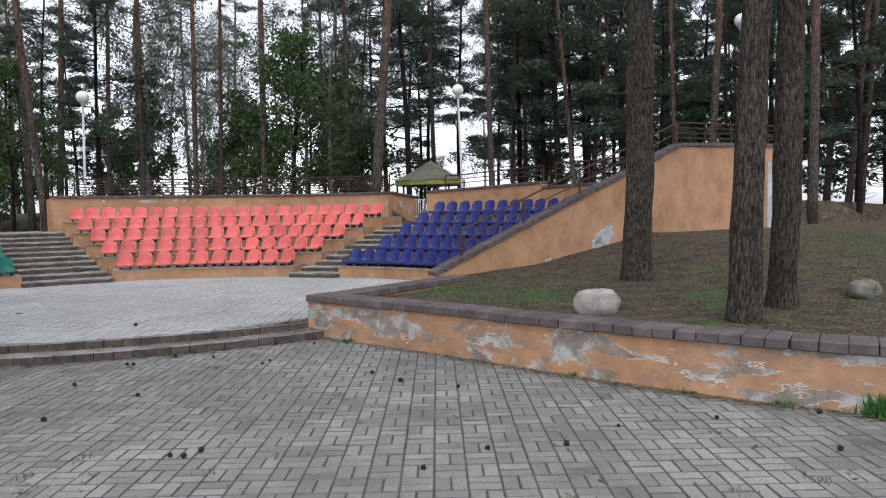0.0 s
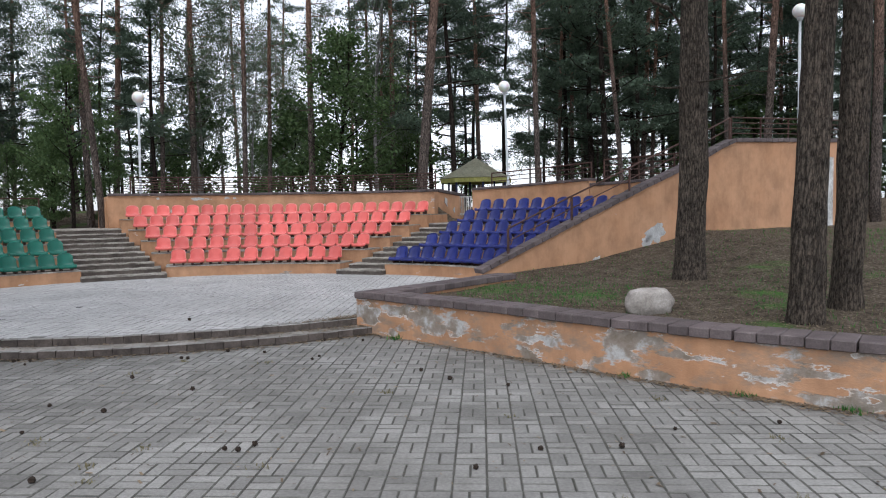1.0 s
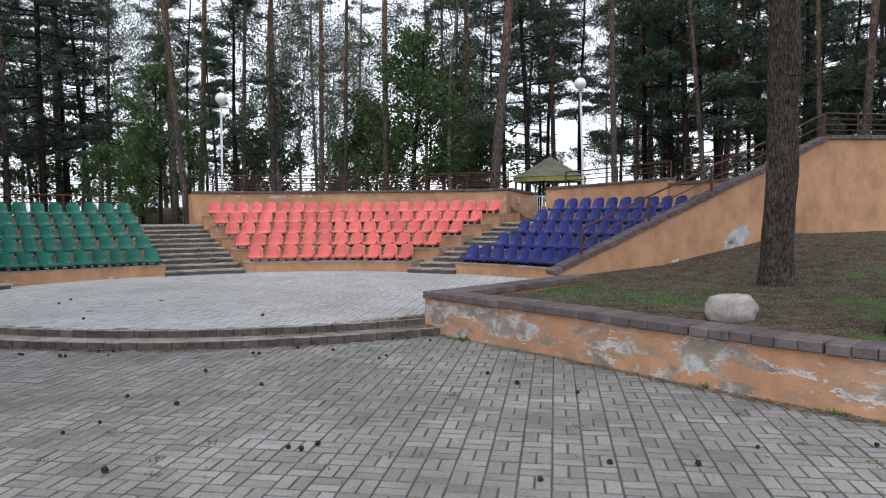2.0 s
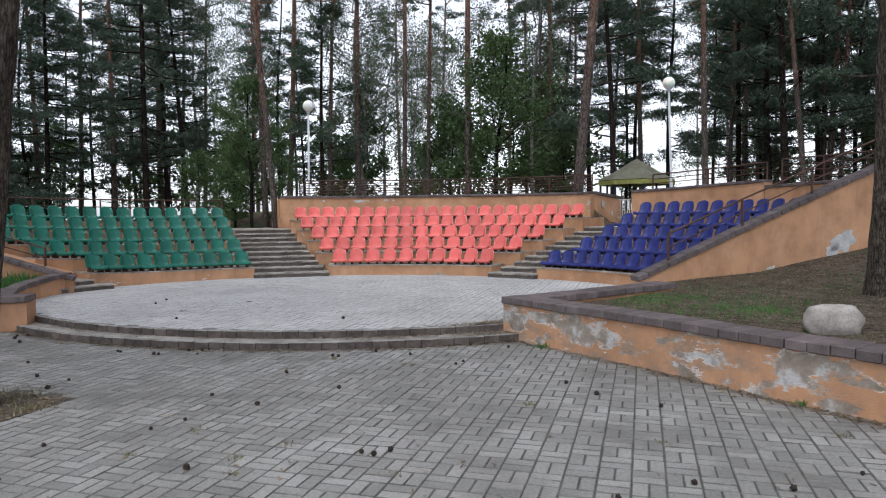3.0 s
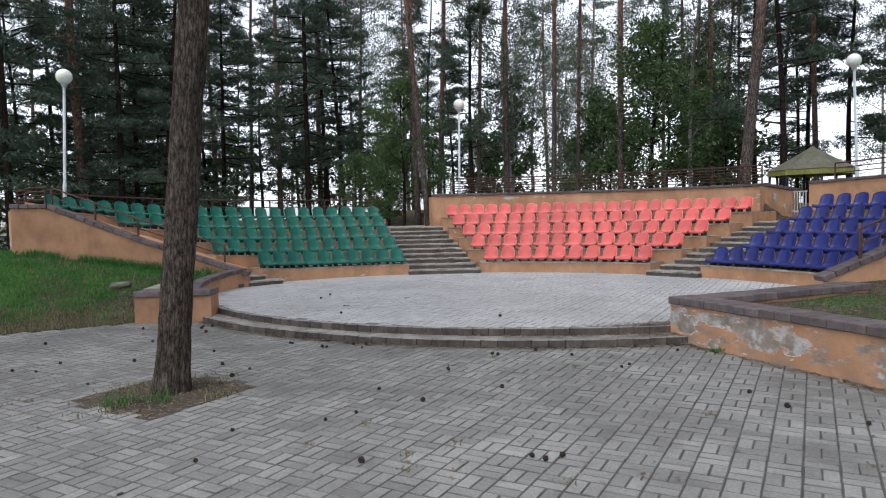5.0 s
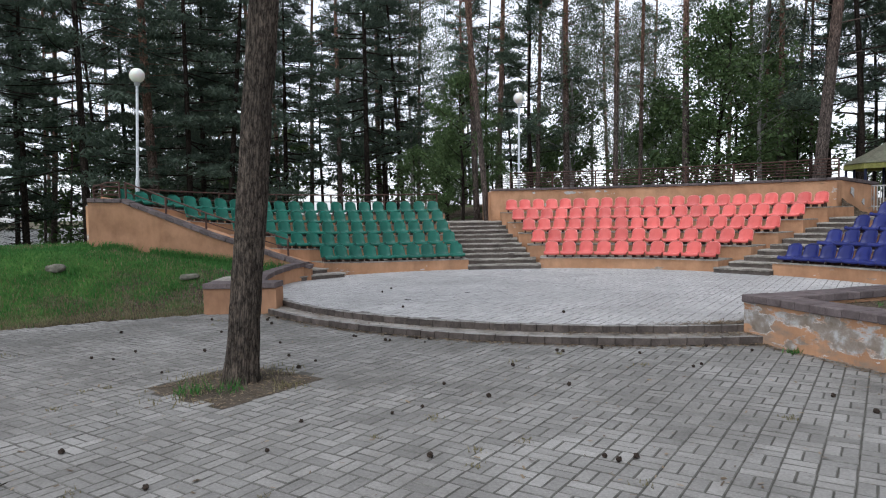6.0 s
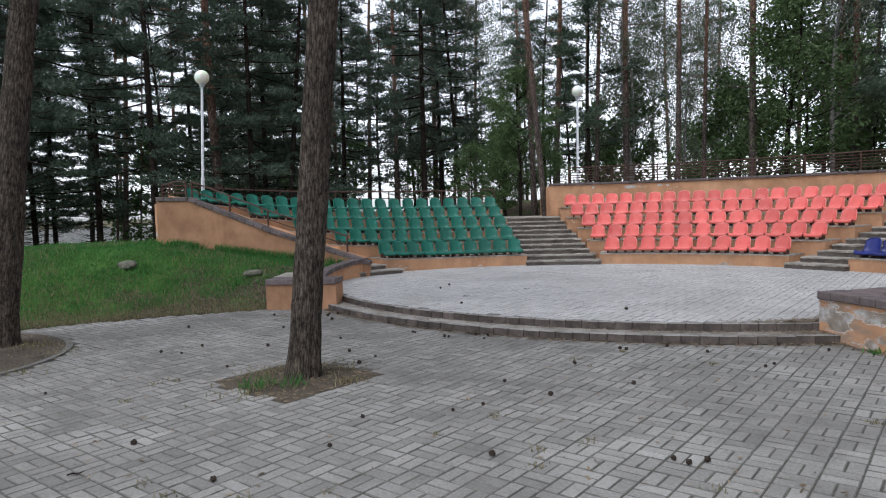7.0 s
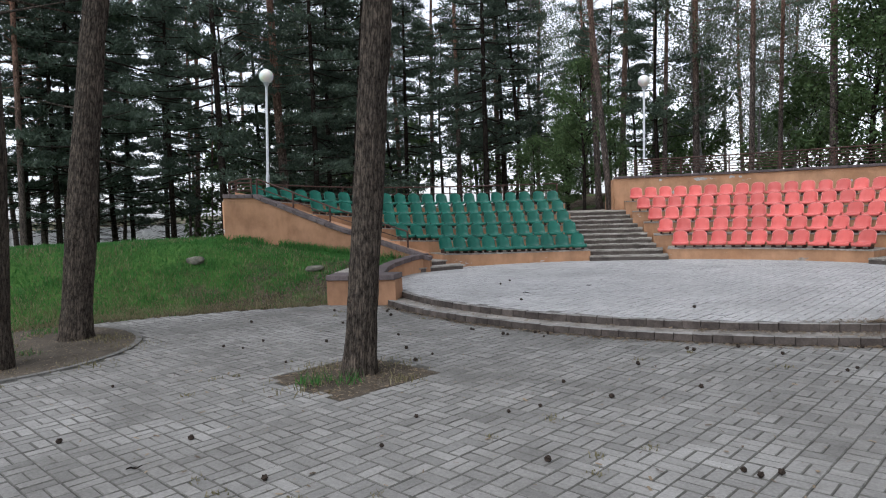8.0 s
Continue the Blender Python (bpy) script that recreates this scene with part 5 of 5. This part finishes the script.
blades("weeds", tuft_points(240, 10, [(3.52, 5.42, 0.06, 0.0), (3.62, 5.38, 0.05, 0.0)]), 0.17, 0.016, GRASS, 7, "green weeds at the foot of the low wall")
blades("weeds", tuft_points(160, 12, [(2.2, 6.2, 0.05, 0.0), (1.3, 6.9, 0.03, 0), (2.9, 5.72, 0.05, 0), (-1.3, 9.0, 0.05, 0)]), 0.05, 0.008, GRASS, 8, "small weeds in the joints by the wall")
r = random.Random(15)
joints = [(r.uniform(-10, 3), r.uniform(2.0, 8.0), 0.035, 0.0) for k in range(46)]
joints = [q for q in joints if inside(q[:2], PLAZA)]
blades("weeds", tuft_points(900, 16, joints), 0.025, 0.006, DRY_GRASS, 9, "moss and small weeds in the paving joints")


def litter(name, points, size, seed, label, mat=LITTER):
    """Flat scraps that lie on the ground."""
    q = np.random.RandomState(seed)
    p = np.array(points)
    n = len(p)
    a = q.uniform(0, math.tau, n)
    ln = size * q.uniform(0.5, 1.6, n)
    wd = ln * q.uniform(0.12, 0.5, n)
    u = np.stack([np.cos(a), np.sin(a), q.normal(0, 0.15, n)], 1) * ln[:, None] / 2
    w = np.stack([-np.sin(a), np.cos(a), q.normal(0, 0.15, n)], 1) * wd[:, None] / 2
    c = p + np.stack([np.zeros(n), np.zeros(n), q.uniform(0.006, 0.014, n)], 1)
    v = np.stack([c - u - w, c + u - w, c + u + w, c - u + w], 1).reshape(-1, 3)
    me = bpy.data.meshes.new(name)
    me.from_pydata(v.tolist(), [], [(4 * i, 4 * i + 1, 4 * i + 2, 4 * i + 3) for i in range(n)])
    return tagged(link_mesh(name, me, mat), label, "litter", kind="stuff")


pts = []
for k in range(2600):
    x, y = stage_point(TREAD + abs(r.gauss(0.02, 0.09)), r.uniform(-33, 42))
    pts.append((x, y, 0.0))
for k in range(1000):
    x, y = stage_point(0.05 + abs(r.gauss(0.0, 0.10)), r.uniform(-30, 39) if k % 3 else r.uniform(20, 39))
    pts.append((x, y, 0.10 if math.hypot(x - SX, y - SY) < SR + TREAD else 0.0))
for k in range(2600):
    i = r.randrange(5)
    a, b = Vector(EAST_WALL[i]), Vector(EAST_WALL[i + 1])
    p = a.lerp(b, r.random()) + Vector((-0.6, -0.8)) * (0.02 + abs(r.gauss(0, 0.08)))
    pts.append((p.x, p.y, 0.0))
for k in range(1300):
    pts.append((r.uniform(PIT[0], PIT[1]), r.uniform(PIT[2], PIT[3]), -0.006))
for k in range(2200):
    t, s = r.uniform(0, math.tau), math.sqrt(r.random()) * 0.95
    pts.append((BED[0] + BED[2] * s * math.cos(t), BED[1] + BED[3] * s * math.sin(t), 0.008))
for k in range(1500):
    q = (r.uniform(-11, 4), r.uniform(2, 9))
    if inside(q, PLAZA):
        pts.append((*q, 0.0))
for k in range(900):
    x, y = stage_point(-0.03 - abs(r.gauss(0, 0.12)), 40 - abs(r.gauss(0, 4.5)))
    pts.append((x, y, STAGE - 0.002))
for k in range(700):
    x, y = stage_point(0.06 + 0.26 * r.random(), 42 - abs(r.gauss(0, 5)))
    pts.append((x, y, 0.092))
litter("needle_litter", pts, 0.03, 1, "brown needles, bark and leaf scraps")
pts = strew(9000, -1.5, 12, 4.5, 17, 21, lambda x, y, r: not inside((x, y), COURT) and not inside((x, y), SEATING))
litter("needle_litter", [(x, y, z + 0.01) for x, y, z in pts], 0.028, 2, "fallen needles and twigs on the bank")

bank_bits = []
while len(bank_bits) < 9000:
    x, y = r.uniform(-1.5, 9), r.uniform(4.5, 15)
    if not inside((x, y), COURT) and not inside((x, y), SEATING) and noise.noise((x * 0.9, y * 0.9, 4)) > r.uniform(-0.6, 0.3):
        bank_bits.append((x, y, ground_height(x, y) + 0.03 * noise.noise((x * 0.8, y * 0.8, 0)) + 0.004))
litter("needle_litter", bank_bits, 0.026, 44, "brown needles, twigs and bark scraps on the east bank")

wall_u = (Vector(RAMP_W1) - Vector(RAMP_W0)).normalized()
wall_n = Vector((-wall_u.y, wall_u.x))
weed_points = []
for k in range(2600):
    q = Vector(RAMP_W0) + wall_u * (5.1 * r.random() ** 0.6) + wall_n * (0.06 + abs(r.gauss(0, 0.16)))
    if not inside((q.x, q.y), COURT) and noise.noise((q.x * 2.2, q.y * 2.2, 7)) > -0.15:
        weed_points.append((q.x, q.y, ground_height(q.x, q.y) - 0.01))
blades("weeds", weed_points, 0.17, 0.011, GRASS, 31, "taller weeds along the foot of the side wall")
tufts = [(r.uniform(-19, -11.6), r.uniform(3.0, 10.2), 0.16, 0.0) for k in range(60)]
clump_points = [(x, y, ground_height(x, y) + 0.03 * noise.noise((x * 0.8, y * 0.8, 0)) - 0.01) for x, y, z in tuft_points(5200, 32, tufts) if not inside((x, y), COURT) and not inside((x, y), SEATING)]
blades("grass", clump_points, 0.095, 0.012, GRASS, 33, "taller tufts of grass on the west bank")



# ---- paving blocks ----
MODULE = 0.2149
LATTICE = (-0.075, 3.0, 0.5)     # a corner of the pattern and its turn in degrees


def block_shape(length, width, height, bev=0.006):
    """Vertices and faces of a block with chamfered top edges, its top at z = 0."""
    a, b = length / 2, width / 2
    v = [(-a, -b, -height), (a, -b, -height), (a, b, -height), (-a, b, -height), (-a, -b, -bev), (a, -b, -bev), (a, b, -bev), (-a, b, -bev),
         (-a + bev, -b + bev, 0), (a - bev, -b + bev, 0), (a - bev, b - bev, 0), (-a + bev, b - bev, 0)]
    f = [(8, 9, 10, 11)]
    for k in range(4):
        j = (k + 1) % 4
        f += [(k, j, j + 4, k + 4), (k + 4, j + 4, j + 8, k + 8)]
    return np.array(v), f


def shaded_edges(me, count, edge_mat=EDGE_SHADE_GRIME):
    """Joint shade, with grime, is painted into sides and chamfers; tops stay plain."""
    me.materials.append(edge_mat)
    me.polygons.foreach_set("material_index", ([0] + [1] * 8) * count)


def weave(x0, x1, y0, y1, allowed):
    """Centres and turns of blocks in basket weave, pairs by turns along and across."""
    ox, oy, turn = LATTICE
    c, s = math.cos(radians(turn)), math.sin(radians(turn))
    out = []
    for i in range(int((x0 - ox) / MODULE) - 12, int((x1 - ox) / MODULE) + 12):
        for j in range(int((y0 - oy) / MODULE) - 12, int((y1 - oy) / MODULE) + 12):
            across = (i + j) % 2 == 0
            for h in (-0.25, 0.25):
                u = (i + 0.5 + (0 if across else h)) * MODULE
                w = (j + 0.5 + (h if across else 0)) * MODULE
                x, y = ox + c * u - s * w, oy + s * u + c * w
                if x0 < x < x1 and y0 < y < y1 and allowed(x, y):
                    out.append((x, y, turn + (0 if across else 90)))
    return out


def on_plaza(x, y):
    if PIT[0] < x < PIT[1] and PIT[2] < y < PIT[3]:
        return False
    if ((x - BED[0]) / BED[2]) ** 2 + ((y - BED[1]) / BED[3]) ** 2 < 1.0:
        return False
    if math.hypot(x - SX, y - SY) < SR + TREAD + 0.01:
        return False
    return inside((x, y), PLAZA)


def on_stage(x, y):
    if math.hypot(x - SX, y - SY) > SR - 0.06 and y < 11.5:
        return False
    return inside((x, y), STAGE_OUT) and math.hypot(x - CX, y - CY) < 7.15


def cut_round(limit, outer):
    """Cuts blocks along the stage's circle: those inside it, or those outside."""
    def cut(px, py):
        d = np.hypot(px - SX, py - SY)
        k = np.minimum(1, limit / d) if outer else np.maximum(1, limit / d)
        k = np.where(py < 11.5, k, 1)
        return SX + (px - SX) * k, SY + (py - SY) * k
    return cut


def lay_joined(name, places, z, parent, label, seed, mat=PAVER_FAR, trim=None):
    v0, f0 = block_shape(MODULE - 0.007, MODULE / 2 - 0.007, 0.03, 0.006)
    rnd = np.random.RandomState(seed)
    verts, faces = [], []
    for k, (x, y, turn) in enumerate(places):
        a = radians(turn + rnd.normal(0, 0.5))
        c, s = math.cos(a), math.sin(a)
        v = v0.copy()
        v[:, 2] += v0[:, 0] * rnd.normal(0, 0.006) + v0[:, 1] * rnd.normal(0, 0.008) + rnd.normal(0, 0.0014)
        px, py = v[:, 0] * c - v[:, 1] * s + x + rnd.normal(0, 0.0012), v[:, 0] * s + v[:, 1] * c + y + rnd.normal(0, 0.0012)
        if trim:
            px, py = trim(px, py)
        verts += list(zip(px, py, v[:, 2] + z))
        faces += [tuple(q + 12 * k for q in f) for f in f0]
    me = bpy.data.meshes.new(name)
    me.from_pydata(verts, [], faces)
    ob = link_mesh(name, me, mat, parent, label)
    shaded_edges(me, len(places), EDGE_SHADE_PALE if mat == PAVER_STAGE else EDGE_SHADE_GRIME)
    ob["kind"] = "stuff"
    return ob


near, rest = [], []
for p in weave(-13, 6, 1.2, 10.2, on_plaza):
    (near if -2.2 < p[0] < 0.5 and 3.6 < p[1] < 4.9 else rest).append(p)
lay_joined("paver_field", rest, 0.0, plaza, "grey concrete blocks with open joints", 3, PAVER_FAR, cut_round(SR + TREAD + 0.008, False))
lay_joined("stage_paver_field", weave(-13, 1, 7.5, 17.2, on_stage), STAGE, stage, "pale concrete blocks", 4, PAVER_STAGE, cut_round(SR - 0.085, True))
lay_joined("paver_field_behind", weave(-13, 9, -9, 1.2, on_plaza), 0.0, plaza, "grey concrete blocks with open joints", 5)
v0, f0 = block_shape(MODULE - 0.007, MODULE / 2 - 0.007, 0.03, 0.006)
paver_mesh = bpy.data.meshes.new("paver")
paver_mesh.from_pydata([tuple(v) for v in v0], [], f0)
paver_mesh.materials.append(PAVER)
shaded_edges(paver_mesh, 1)
for x, y, turn in near:
    ob = link_mesh("paver", paver_mesh, PAVER, plaza)
    ob.matrix_world = pose(x, y, random.gauss(0, 0.0014), random.gauss(0, 0.4), random.gauss(0, 0.4), turn + random.gauss(0, 0.5))
